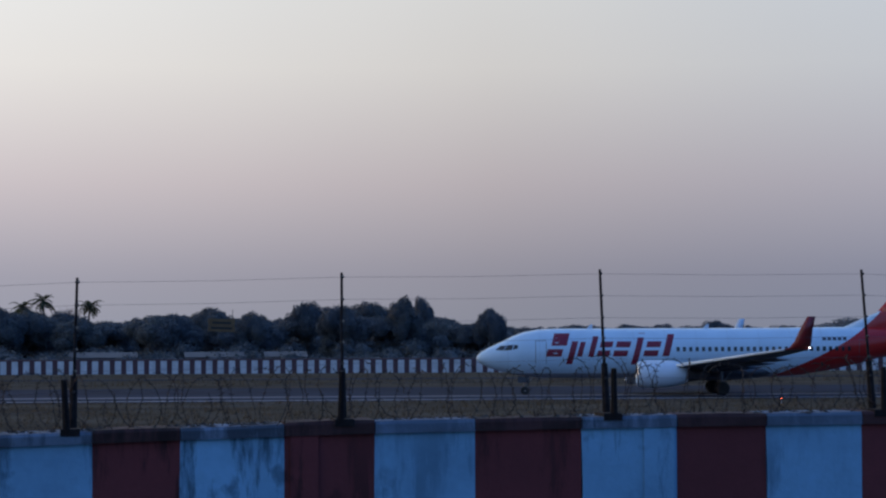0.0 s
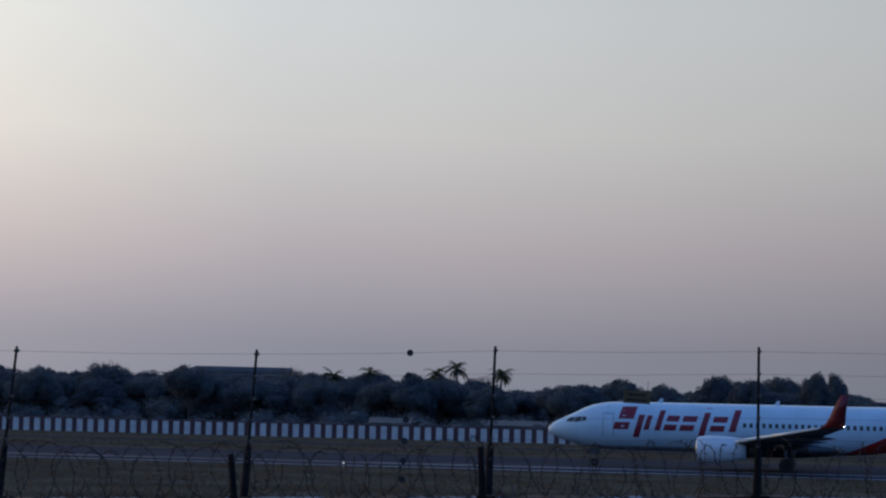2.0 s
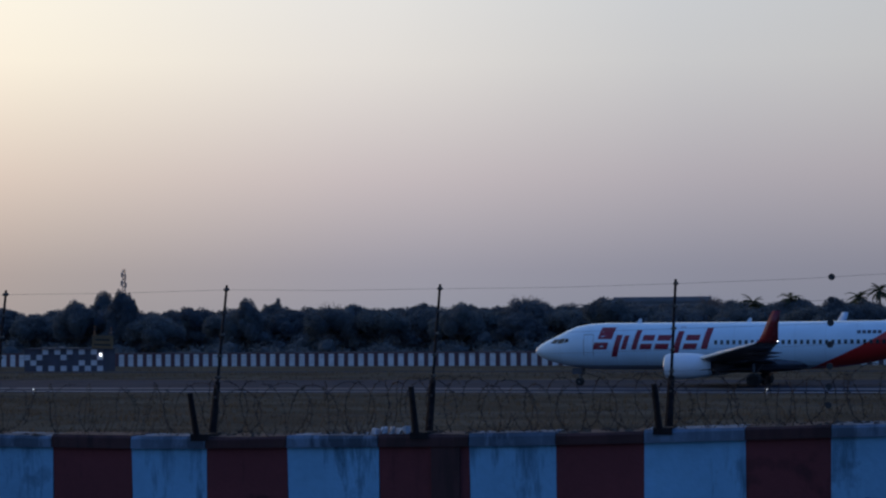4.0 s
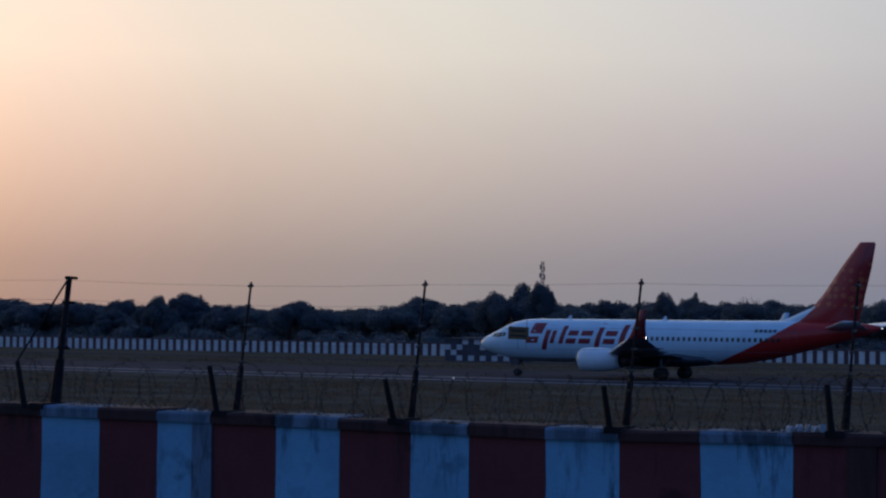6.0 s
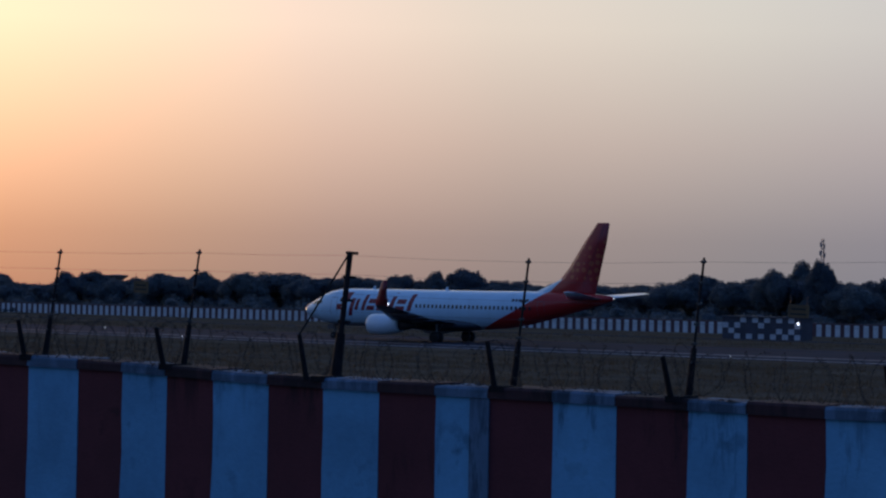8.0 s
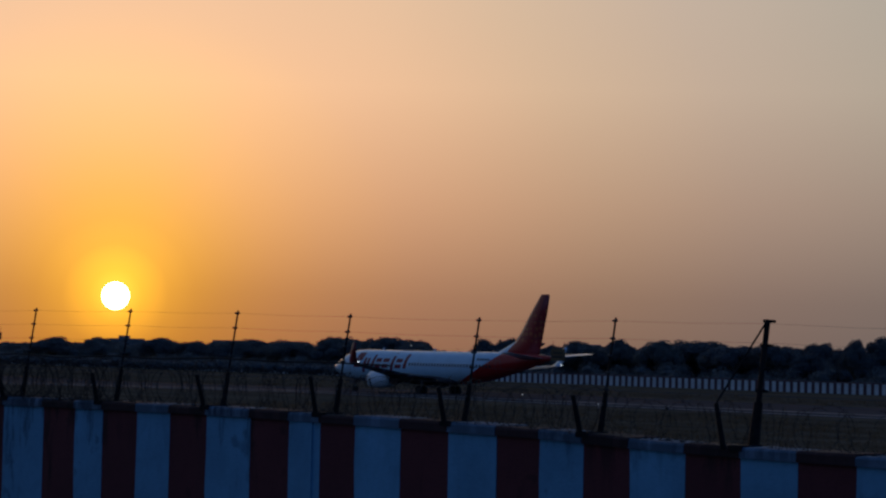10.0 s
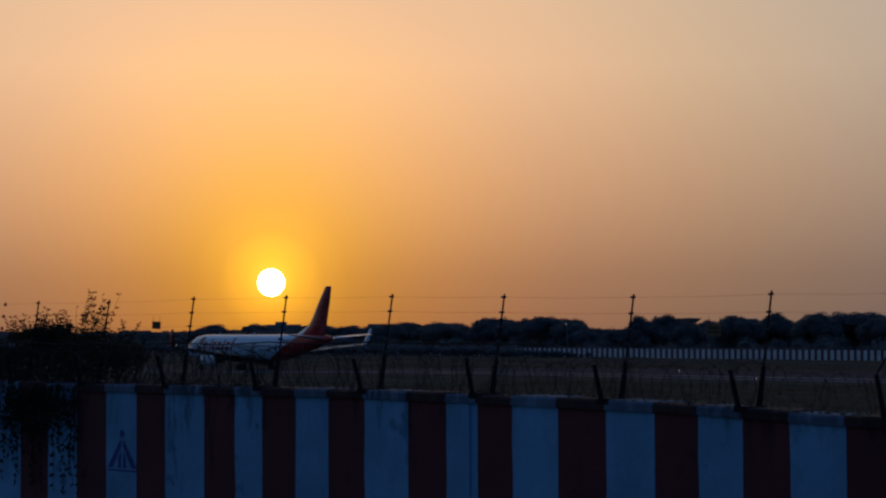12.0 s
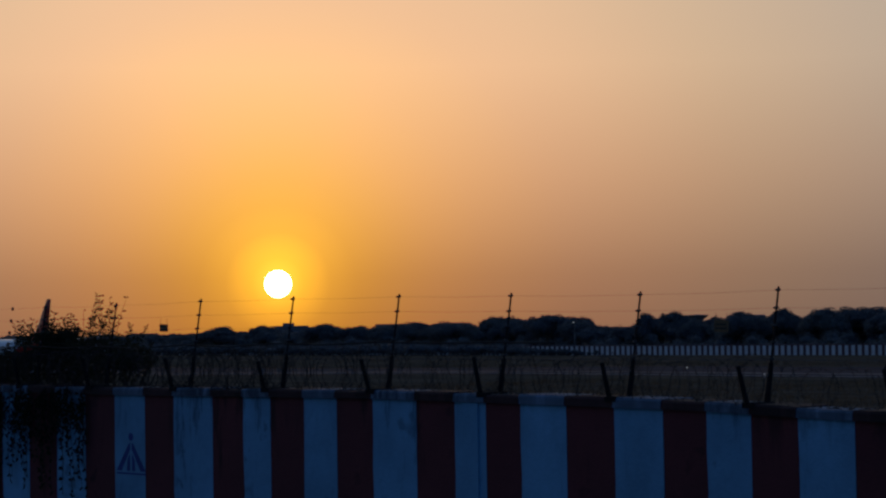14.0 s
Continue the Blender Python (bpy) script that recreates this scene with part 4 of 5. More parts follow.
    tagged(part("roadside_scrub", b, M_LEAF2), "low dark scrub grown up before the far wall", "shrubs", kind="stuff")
    # lattice mast behind the tall trees
    t = thing("lattice_mast", "thin grey lattice mast rising behind tall trees", "mast", m=pose(-330 * math.tan(radians(21.93)), 330, 0))
    b = bmesh.new()
    for sx, sy in ((-1, -1), (1, -1), (0, 1)):
        rod(b, (0.45 * sx, 0.45 * sy, 0), (0.2 * sx, 0.2 * sy, 15.0), 0.09, 0.07, 5)
    part("leg_frame", b, M_STRUT, t)
    b = bmesh.new()
    for k in range(24):
        z = k * 0.62
        for (ax, ay), (bx, by) in (((-1, -1), (1, -1)), ((1, -1), (0, 1)), ((0, 1), (-1, -1))):
            w0, w1 = 0.45 - z * 0.0167, 0.45 - (z + 0.62) * 0.0167
            rod(b, (ax * w0, ay * w0, z), (bx * w1, by * w1, z + 0.62), 0.045, n=4)
    part("lattice", b, M_STRUT, t)
    b = bmesh.new()
    for z, w in ((13.6, 0.42), (12.2, 0.5)):
        box(b, -w, -w + 0.2, -0.4, -0.25, z, z + 0.8)
        box(b, w - 0.2, w, -0.4, -0.25, z - 0.3, z + 0.5)
    part("antenna_panel", b, M_PLASTER, t)


build_trees()


# ---- far buildings ----
def building(x, y, w, d, floors, mat_wall, label, rz=0, head=True):
    t = thing("building", label, "building", "buildings beyond the trees", m=pose(x, y, 0, 0, 0, rz))
    h = floors * 3.1
    b = bmesh.new()
    box(b, -w / 2, w / 2, -d / 2, d / 2, -0.3, h)
    part("wall", b, mat_wall, t)
    b = bmesh.new()
    box(b, -w / 2 - 0.3, w / 2 + 0.3, -d / 2 - 0.3, d / 2 + 0.3, h, h + 0.35)
    box(b, -w / 2 - 0.3, w / 2 + 0.3, -d / 2 - 0.3, -d / 2 - 0.1, h + 0.35, h + 0.9)
    part("roof", b, M_PLASTER, t)
    if head:
        b = bmesh.new()
        box(b, -w * 0.3, -w * 0.3 + 3.5, -2, 2, h + 0.35, h + 1.9)
        part("stair_head", b, mat_wall, t)
    wm = None
    n = max(2, int(w / 3.2))
    for f in range(floors):
        for k in range(n):
            if wm is None:
                bb = bmesh.new()
                box(bb, -0.7, 0.7, -0.03, 0.03, 0, 1.3)
                wm = mesh("window", bb, M_GLASS)
            o = part("window", wm, None, t)
            o.location = (-w / 2 + (k + 0.5) * w / n, -d / 2 - 0.02, f * 3.1 + 1.0)


def build_far_buildings():
    def at(a, y):
        return -y * math.tan(radians(a)), y
    for a, y, w, d, f, m, lab in ((7.55, 400, 17.5, 10, 3, M_PLASTER, "low grey flat-roofed building half hidden by trees"),
                                  (36.6, 480, 24, 12, 2, M_PLASTER2, "pale flat-roofed building half hidden by trees"),
                                  (39.0, 520, 9, 8, 2, M_PLASTER2, "small cream block with a flat roof among trees"),
                                  (45.6, 470, 10, 9, 2, M_PLASTER, "grey flat-roofed block half hidden by trees"),
                                  (48.6, 480, 16, 9, 2, M_PLASTER2, "pale flat-roofed block low above the trees"),
                                  (51.5, 480, 12, 9, 2, M_PLASTER, "grey flat-roofed block half hidden by trees"),
                                  (34.6, 420, 14, 9, 2, M_PLASTER2, "pale hazy building half hidden by trees")):
        building(*at(a, y), w, d, f, m, lab, a * 0.8, a in (45.6, 51.5, 39.0))
    # water tank that shows over the trees
    x, y = at(40.7, 480)
    t = thing("water_tank", "shallow flared concrete water tank raised above the trees", "water tank", m=pose(x, y, 0))
    b = bmesh.new()
    rod(b, (0, 0, -0.2), (0, 0, 6.6), 1.1, 0.9, 12)
    part("shaft", b, M_PLASTER, t)
    b = bmesh.new()
    loft(b, [[(math.cos(k * math.tau / 20) * r, math.sin(k * math.tau / 20) * r, z) for k in range(20)] for r, z in ((1.0, 6.5), (2.2, 7.0), (3.3, 7.9), (3.4, 8.1), (0.4, 8.3))])
    part("bowl", b, M_PLASTER, t)
    # yard lamp among the trees
    x, y = at(43.97, 296)
    t = thing("yard_lamp", "small lit lamp on a thin post among the trees", "street lamp", m=pose(x, y, 0))
    b = bmesh.new()
    rod(b, (0, 0, -0.2), (0, 0, 6.1), 0.07, 0.05, 8)
    rod(b, (0, 0, 6.05), (0.2, -0.5, 6.2), 0.035, 0.03, 6)
    part("post", b, M_STRUT, t)
    b = bmesh.new()
    ball(b, (0.2, -0.55, 6.15), 0.10)
    part("lamp", b, M_EDGELAMP, t)
    # sheet-roofed sheds just behind the far wall
    for a, w in ((-2.6, 7.0), (0.3, 8.0), (-4.5, 5.0), (3.6, 5.0)):
        y = 277
        t = thing("shed", "low shed with a dull sheet roof behind the far wall", "shed", "sheds behind the far wall", m=pose(-y * math.tan(radians(a)), y, 0))
        b = bmesh.new()
        box(b, -w / 2, w / 2, -2, 2, -0.1, 2.0)
        part("wall", b, M_PLASTER, t)
        b = bmesh.new()
        loft(b, [[(x, -2.4, 1.95), (x, 0, 2.6), (x, 2.4, 1.95), (x, 2.4, 1.89), (x, 0, 2.54), (x, -2.4, 1.89)] for x in (-w / 2 - 0.3, w / 2 + 0.3)])
        part("roof", b, M_ROOF, t)


build_far_buildings()


# ---- chequered equipment hut by the runway ----
def build_hut():
    t = thing("equipment_hut", "low equipment hut chequered in white and dark squares on the grass", "hut", m=pose(-106.7, 247, 0, 0, 0, -4))
    b = bmesh.new()
    box(b, -5.4, 5.4, -1.6, 1.6, -0.1, 2.7)
    part("wall", b, M_CHECKD, t)
    b = bmesh.new()
    box(b, -5.6, 5.6, -1.8, 1.8, 2.7, 2.85)
    part("roof", b, M_CHECKD, t)
    bb = bmesh.new()
    box(bb, -0.40, 0.40, -0.012, 0.012, -0.32, 0.32)
    me = mesh("check_square", bb, M_CHECKW)
    for i in range(13):
        for j in range(4):
            if (i + j) % 2 == 0 and not (2 < i < 10 and 0 < j < 3 and (i * 7 + j) % 4) and (i * 5 + j * 3) % 7:
                o = part("check_square", me, None, t)
                o.location = (-5.0 + i * 0.83, -1.614, 0.36 + j * 0.68)
    b = bmesh.new()
    rod(b, (5.1, -1.7, 2.2), (5.1, -1.7, 2.6), 0.06, 0.06, 8)
    part("lamp_bracket", b, M_STRUT, t)
    b = bmesh.new()
    ball(b, (5.1, -1.75, 2.05), 0.11)
    part("lamp", b, M_LAMP, t, "small lit white lamp")


build_hut()


def build_edge_lights():
    for x, y, red in ((47.0, 147.0, True), (50.4, 174.7, False), (-73.5, 162.7, False), (-133.5, 165.1, False), (-164.7, 189.5, False), (-13.5, 159.2, False)):
        p = Vector((x, y, -dip(x, y)))
        t = thing("runway_light", "small red runway edge light" if red else "small pale runway edge light", "runway light", "lights along the runway", m=Matrix.Translation(p))
        b = bmesh.new()
        rod(b, (0, 0, 0), (0, 0, 0.30), 0.05, 0.04, 8)
        part("stem", b, M_STRUT, t)
        b = bmesh.new()
        ball(b, (0, 0, 0.36), 0.06)
        part("lamp", b, M_REDLAMP if red else M_EDGELAMP, t)


build_edge_lights()


# ---- bush over the wall ----
BUSH_TOP = [(-40, 4.95), (-37, 5.05), (-36.4, 5.25), (-35.7, 5.45), (-35.25, 5.66), (-34.85, 5.5), (-34.3, 5.35), (-33.5, 5.32), (-33.0, 5.25), (-32.6, 5.1), (-32.35, 4.62)]


def bush_top(x):
    return float(np.interp(x, [q[0] for q in BUSH_TOP], [q[1] for q in BUSH_TOP]))


def build_bush():
    rnd = random.Random(31)
    x0, y0, z0 = -34.6, 22.5, 1.6
    t = thing("thorn_bush", "dark straggly bush with feathery sprigs leaning over the wall", "bush", m=pose(x0, y0, z0))
    stems, leaves = bmesh.new(), bmesh.new()

    def place(x, y, z):
        return Vector((x - x0, y - y0, z - z0))
    # stems fan out behind the wall from one root
    for k in range(46):
        x = rnd.uniform(-38.5, -32.5)
        q = place(x, rnd.uniform(22.1, 22.8), bush_top(x) - rnd.random() * 0.5)
        root = Vector((rnd.uniform(-0.25, 0.25), rnd.uniform(-0.1, 0.2), 0))
        mid = Vector(((q.x + root.x) * 0.42, (q.y + root.y) * 0.5 + 0.1, q.z * 0.55))
        rod(stems, root, mid, 0.035, 0.02, 5)
        rod(stems, mid, q, 0.02, 0.007, 5)
    # the close body above the coping
    for k in range(420):
        x = rnd.uniform(-39.5, -32.3)
        lo = 4.42 + 0.5 * smooth_step((x + 33.2) / 0.9)
        z = lo + max(0.0, bush_top(x) - 0.12 - lo) * rnd.random() ** 0.8
        clump(leaves, place(x, rnd.uniform(21.7, 22.7), z), 0.2, 16, 0.045, rnd)
    for k in range(70):
        x = rnd.gauss(-35.2, 0.36)
        clump(leaves, place(x, rnd.uniform(21.9, 22.5), bush_top(x) - 0.1 - rnd.random() * 0.4), 0.16, 16, 0.04, rnd)
    # feathery sprigs: a bent twig with small paired leaves
    groups = [(-33.75, 0.30, 0.82, 26, 0.25), (-32.85, 0.28, 0.36, 16, 0.5), (-36.05, 0.30, 0.34, 14, -0.35), (-35.2, 0.4, 0.20, 14, 0.0), (-37.5, 0.6, 0.25, 8, 0.0)]
    for gx, spread, tall, count, bend in groups:
        for k in range(count):
            x = rnd.gauss(gx, spread * 0.6)
            p = place(x, rnd.uniform(21.9, 22.5), bush_top(x) - 0.22)
            ln = tall * rnd.uniform(0.45, 1.0) + 0.2
            d = Vector((rnd.gauss(bend * 0.6, 0.3), rnd.uniform(-0.2, 0.2), 1)).normalized()
            for j in range(7):
                q = p + d * ln / 7
                rod(stems, p, q, 0.007 - 0.0006 * j, 0.006 - 0.0006 * j, 3)
                d = (d + Vector((bend * 0.08 + rnd.uniform(-0.1, 0.1), 0, -0.04))).normalized()
                for sg in (-1, 1):
                    if rnd.random() < 0.75:
                        e = q + Vector((sg * rnd.uniform(0.05, 0.13), rnd.uniform(-0.05, 0.05), rnd.uniform(-0.02, 0.07)))
                        w = Vector((0, 0, 0.018))
                        leaves.faces.new([leaves.verts.new(v) for v in (q, q.lerp(e, 0.5) + w, e, q.lerp(e, 0.5) - w)])
                p = q
    # thin runners added down the face of the wall to dim its stripes
    for k in range(260):
        x = -32.75 - 5.5 * rnd.random()
        p = place(x, WALL_Y0 - 0.07, 4.45 - rnd.random() * 0.3)
        for j in range(rnd.choice((2, 3, 4, 5, 6, 8, 12))):
            q = p + Vector((rnd.uniform(-0.05, 0.05), rnd.uniform(-0.012, 0.012), -rnd.uniform(0.08, 0.2)))
            q.y = min(q.y, WALL_Y0 - 0.055 - y0)
            rod(stems, p, q, 0.005, 0.005, 3)
            for sg in range(3):
                e = q + Vector((rnd.uniform(-0.09, 0.09), rnd.uniform(-0.05, 0.0), rnd.uniform(-0.06, 0.06)))
                w = Vector((0.02, -0.01, 0.03))
                leaves.faces.new([leaves.verts.new(v) for v in (q, q.lerp(e, 0.5) + w, e, q.lerp(e, 0.5) - w)])
            p = q
    part("branchwork", stems, M_TWIGDARK, t)
    part("foliage", leaves, M_BUSHLEAF, t)


build_bush()


# ---- the airliner ----
def section(z, hh, hw, n=28):
    return [(math.sin(k * math.tau / n) * hw, z + math.cos(k * math.tau / n) * hh) for k in range(n)]


HULL = [(0.0, 2.98, 0.05, 0.05), (0.12, 2.98, 0.26, 0.26), (0.45, 3.0, 0.52, 0.52), (1.0, 3.03, 0.80, 0.80), (1.6, 3.07, 1.03, 1.06), (2.3, 3.15, 1.28, 1.30), (3.0, 3.24, 1.55, 1.48), (3.8, 3.32, 1.77, 1.63), (5.0, 3.37, 1.94, 1.78), (6.4, 3.38, 2.0, 1.87), (8.0, 3.38, 2.0, 1.88), (24.0, 3.38, 2.0, 1.88), (26.5, 3.47, 1.93, 1.86), (29.0, 3.68, 1.74, 1.70), (31.5, 3.97, 1.45, 1.42), (34.0, 4.28, 1.10, 1.08), (36.0, 4.52, 0.80, 0.78), (37.6, 4.70, 0.52, 0.50), (38.6, 4.80, 0.30, 0.28), (39.0, 4.84, 0.14, 0.13)]


def hull_at(a, z):
    """Half-width of the hull at station a and height z."""
    xs = [h[0] for h in HULL]
    zc, hh, hw = (float(np.interp(a, xs, [h[i] for h in HULL])) for i in (1, 2, 3))
    k = max(0.0, 1 - ((z - zc) / hh) ** 2)
    return hw * math.sqrt(k)


def hull_patch(bm, pts, side=-1, lift=0.012, steps=4):
    """A strip on the hull between two lower and two upper points (a, z), split in height."""
    (a0, z0), (a1, z1), (a2, z2), (a3, z3) = pts
    prev = None
    for k in range(steps + 1):
        u = k / steps
        row = []
        for a, z in ((a0 + (a3 - a0) * u, z0 + (z3 - z0) * u), (a1 + (a2 - a1) * u, z1 + (z2 - z1) * u)):
            row.append(bm.verts.new((a, side * (hull_at(a, z) + lift), z)))
        if prev:
            bm.faces.new((prev[0], prev[1], row[1], row[0]))
        prev = row


def airfoil(le, chord, thick, z, y, n=7):
    pts = []
    prof = [(0, 0), (0.04, 0.45), (0.15, 0.85), (0.35, 1.0), (0.6, 0.75), (0.85, 0.28), (1, 0.03)]
    for u, v in prof:
        pts.append((le + u * chord, y, z + v * thick * chord * 0.55))
    for u, v in prof[-1:0:-1]:
        pts.append((le + u * chord, y, z - v * thick * chord * 0.45))
    return pts


def build_plane():
    jet = thing("airliner", "white twin-engined airliner with a red tail rolling along the runway", "airplane", m=Matrix())
    b = bmesh.new()
    fine = []
    xs = [h[0] for h in HULL]
    st = sorted(set(xs + [8 + k for k in range(1, 16)] + [24 + 0.6 * k for k in range(25)]))
    for a in st:
        z, hh, hw = (float(np.interp(a, xs, [h[i] for h in HULL])) for i in (1, 2, 3))
        fine.append([(a, y, zz) for y, zz in section(z, hh, hw)])
    loft(b, fine)
    fus = part("fuselage", b, M_HULL, jet, "white hull sweeping into red at the tail", smooth=True)
    # wing to body fairing
    b = bmesh.new()
    loft(b, [[(a, math.sin(k * math.tau / 20) * w, 1.85 + math.cos(k * math.tau / 20) * h) for k in range(20)] for a, w, h in ((12.5, 0.5, 0.2), (14.0, 1.7, 0.55), (16.5, 2.1, 0.75), (20.5, 2.1, 0.75), (23.0, 1.6, 0.55), (24.8, 0.5, 0.2))])
    part("belly_fairing", b, M_WINGG, jet, smooth=True)
    for sd in (-1, 1):
        # wing
        b = bmesh.new()
        loft(b, [airfoil(le, ch, th, z, sd * y) for y, le, ch, th, z in ((1.4, 13.2, 8.2, 0.13, 1.95), (3.5, 14.5, 6.7, 0.125, 2.15), (5.8, 15.9, 5.2, 0.115, 2.42), (10.5, 18.7, 3.7, 0.105, 2.98), (15.0, 21.3, 2.3, 0.10, 3.50), (16.9, 22.4, 1.75, 0.10, 3.74))])
        wing = part("wing", b, M_WINGG, jet, "grey wing with a bright leading edge", smooth=True)
        b = bmesh.new()
        loft(b, [[(x, y - sd * 0.0, z) for x, y, z in airfoil(le, ch, th, z, sd * y)] for y, le, ch, th, z in ((1.5, 13.12, 0.5, 0.8, 1.98), (5.8, 15.83, 0.36, 0.8, 2.44), (10.5, 18.63, 0.28, 0.8, 3.0), (16.8, 22.33, 0.2, 0.8, 3.75))])
        part("leading_edge", b, M_WINGW, wing, "pale slat", smooth=True)
        b = bmesh.new()
        prev = []
        for y, z, le, ch in ((16.9, 3.74, 22.4, 1.75), (17.3, 3.95, 22.75, 1.5), (17.55, 4.4, 23.05, 1.25), (17.68, 5.2, 23.4, 0.95), (17.85, 6.2, 23.95, 0.6)):
            prev.append([(le, sd * y, z), (le + ch * 0.4, sd * (y + 0.06), z), (le + ch, sd * y, z), (le + ch * 0.4, sd * (y - 0.06), z)])
        loft(b, prev)
        bmesh.ops.recalc_face_normals(b, faces=b.faces)
        for f in b.faces:
            f.material_index = int(f.normal.y * sd < -0.3)
        part("winglet", b, [M_WLRED, M_WINGW], wing, "blended winglet, red outside and white inside", smooth=True)
        for y in (6.6, 9.2, 12.0):
            b = bmesh.new()
            zc, te = 2.42 + (y - 5.8) * 0.118 - 0.22, 21.2 + (y - 5.8) * 0.25
            loft(b, [[(a, sd * y + math.sin(k * math.tau / 8) * r, zc + math.cos(k * math.tau / 8) * r) for k in range(8)] for a, r in ((te - 2.2, 0.03), (te - 1.4, 0.17), (te - 0.3, 0.17), (te + 0.9, 0.02))])
            part("flap_fairing", b, M_WINGG, wing, smooth=True)
        b = bmesh.new()
        ball(b, (24.2, sd * 17.2, 3.92), 0.055)
        part("wing_lamp", b, M_LAMP, wing, "lit white wingtip strobe")
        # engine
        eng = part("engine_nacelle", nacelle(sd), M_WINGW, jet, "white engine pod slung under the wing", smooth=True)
        b = bmesh.new()
        loft(b, [[(a, sd * 4.83 + math.sin(k * math.tau / 24) * r, 1.72 + math.cos(k * math.tau / 24) * r) for k in range(24)] for a, r in ((12.72, 0.98), (12.60, 0.92), (12.66, 0.84), (13.2, 0.79))], close=False)
        part("inlet_lip", b, M_LIP, eng, "polished metal ring", smooth=True)
        b = bmesh.new()
        rod(b, (13.6, sd * 4.83, 1.72), (13.7, sd * 4.83, 1.72), 0.80, 0.80, 24)
        rod(b, (13.15, sd * 4.83, 1.72), (13.6, sd * 4.83, 1.72), 0.04, 0.24, 12)
        part("fan", b, M_DARK, eng)
        b = bmesh.new()
        loft(b, [[(a, sd * 4.83 + math.sin(k * math.tau / 20) * r, 1.72 + math.cos(k * math.tau / 20) * r) for k in range(20)] for a, r in ((16.6, 0.62), (17.4, 0.5), (17.9, 0.34), (18.5, 0.06))])
        part("exhaust_cone", b, M_DARK, eng, smooth=True)
        b = bmesh.new()
        loft(b, [[(x, sd * 4.83 - w, z0), (x, sd * 4.83 + w, z0), (x, sd * 4.83 + w, z1), (x, sd * 4.83 - w, z1)] for x, w, z0, z1 in ((13.9, 0.05, 2.5, 2.72), (15.0, 0.15, 2.3, 2.75), (17.5, 0.15, 2.0, 2.5), (19.5, 0.05, 2.1, 2.3))])
        part("pylon", b, M_WINGW, eng)
        # tailplane
        b = bmesh.new()
        loft(b, [airfoil(le, ch, 0.09, z, sd * y) for y, le, ch, z in ((0.3, 33.9, 4.0, 4.75), (3.5, 35.7, 2.7, 5.05), (7.0, 37.6, 1.55, 5.38))])
        part("tailplane", b, M_WINGW, jet, "white horizontal tail surface", smooth=True)
        # main gear
        g = part("main_gear", gear(19.65, sd * 2.86, 0.56, 1.9), M_STRUT, jet)
        for dy in (-0.43, 0.43):
            part("wheel", wheel(19.65, sd * 2.86 + dy, 0.56, 0.40), M_TYRE, g, smooth=False)
    g = part("nose_gear", gear(3.95, 0, 0.34, 1.6), M_STRUT, jet)
    for dy in (-0.21, 0.21):
        part("wheel", wheel(3.95, dy, 0.34, 0.2), M_TYRE, g)
    for y in (-0.45, 0.45):
        b = bmesh.new()
        box(b, 3.4, 4.3, y - 0.02, y + 0.02, 1.0, 1.5)
        part("gear_door", b, M_WINGG, g)
    # fin with its long dorsal root
    b = bmesh.new()
    rows = []
    for le, ch, z, th in ((28.6, 8.2, 4.7, 0.10), (29.9, 7.05, 5.38, 0.22), (31.1, 5.95, 5.9, 0.25), (32.75, 4.55, 6.6, 0.25), (33.8, 3.75, 7.8, 0.20), (35.35, 2.75, 10.1, 0.15), (36.9, 1.55, 12.15, 0.10), (37.1, 1.25, 12.33, 0.05)):
        rows.append([(le, 0, z), (le + ch * 0.15, -th * 0.8, z), (le + ch * 0.45, -th, z), (le + ch, -0.015, z), (le + ch, 0.015, z), (le + ch * 0.45, th, z), (le + ch * 0.15, th * 0.8, z)])
    loft(b, rows)
    fin = part("fin", b, M_FIN, jet, "red fin scattered with small orange dots", smooth=True)
    b = bmesh.new()
    for sg in (-1, 1):
        q = [(35.6, sg * 0.24, 5.9), (35.64, sg * 0.24, 5.9), (37.82, sg * 0.095, 11.9), (37.78, sg * 0.095, 11.9)]
        b.faces.new([b.verts.new(p) for p in q])
    part("rudder_gap", b, M_DARK, fin)
    b = bmesh.new()
    ball(b, (39.04, 0, 4.84), 0.07)
    part("tail_lamp", b, M_EDGELAMP, jet, "small white tail lamp")
    # cockpit glazing, three panes a side
    for sd in (-1, 1):
        for p in (((1.55, 3.66), (2.15, 3.62), (2.45, 4.02), (1.95, 4.0)), ((2.22, 3.62), (2.85, 3.66), (3.0, 4.08), (2.52, 4.05)), ((2.92, 3.68), (3.35, 3.78), (3.35, 4.05), (3.07, 4.09))):
            b = bmesh.new()
            hull_patch(b, p, sd)
            part("cockpit_window", b, M_GLASS, fus)
        # cabin windows
        for k in range(46):
            a = 7.0 + k * 0.515
            if sd == -1 and a < 15.8:
                continue
            b = bmesh.new()
            hull_patch(b, ((a - 0.13, 3.50), (a + 0.13, 3.50), (a + 0.13, 3.86), (a - 0.13, 3.86)), sd, steps=2)
            part("cabin_window", b, M_GLASS, fus)
        # doors as thin outlines
        for a0, w in ((4.75, 0.86), (31.0, 0.76)):
            b = bmesh.new()
            for p in (((a0, 2.55), (a0 + 0.04, 2.55), (a0 + 0.04, 4.4), (a0, 4.4)), ((a0 + w, 2.55), (a0 + w + 0.04, 2.55), (a0 + w + 0.04, 4.4), (a0 + w, 4.4)), ((a0, 4.38), (a0 + w, 4.38), (a0 + w, 4.42), (a0, 4.42))):
                hull_patch(b, p, sd)
            part("door_seam", b, M_WINGG, fus, "thin grey outline of a cabin door")
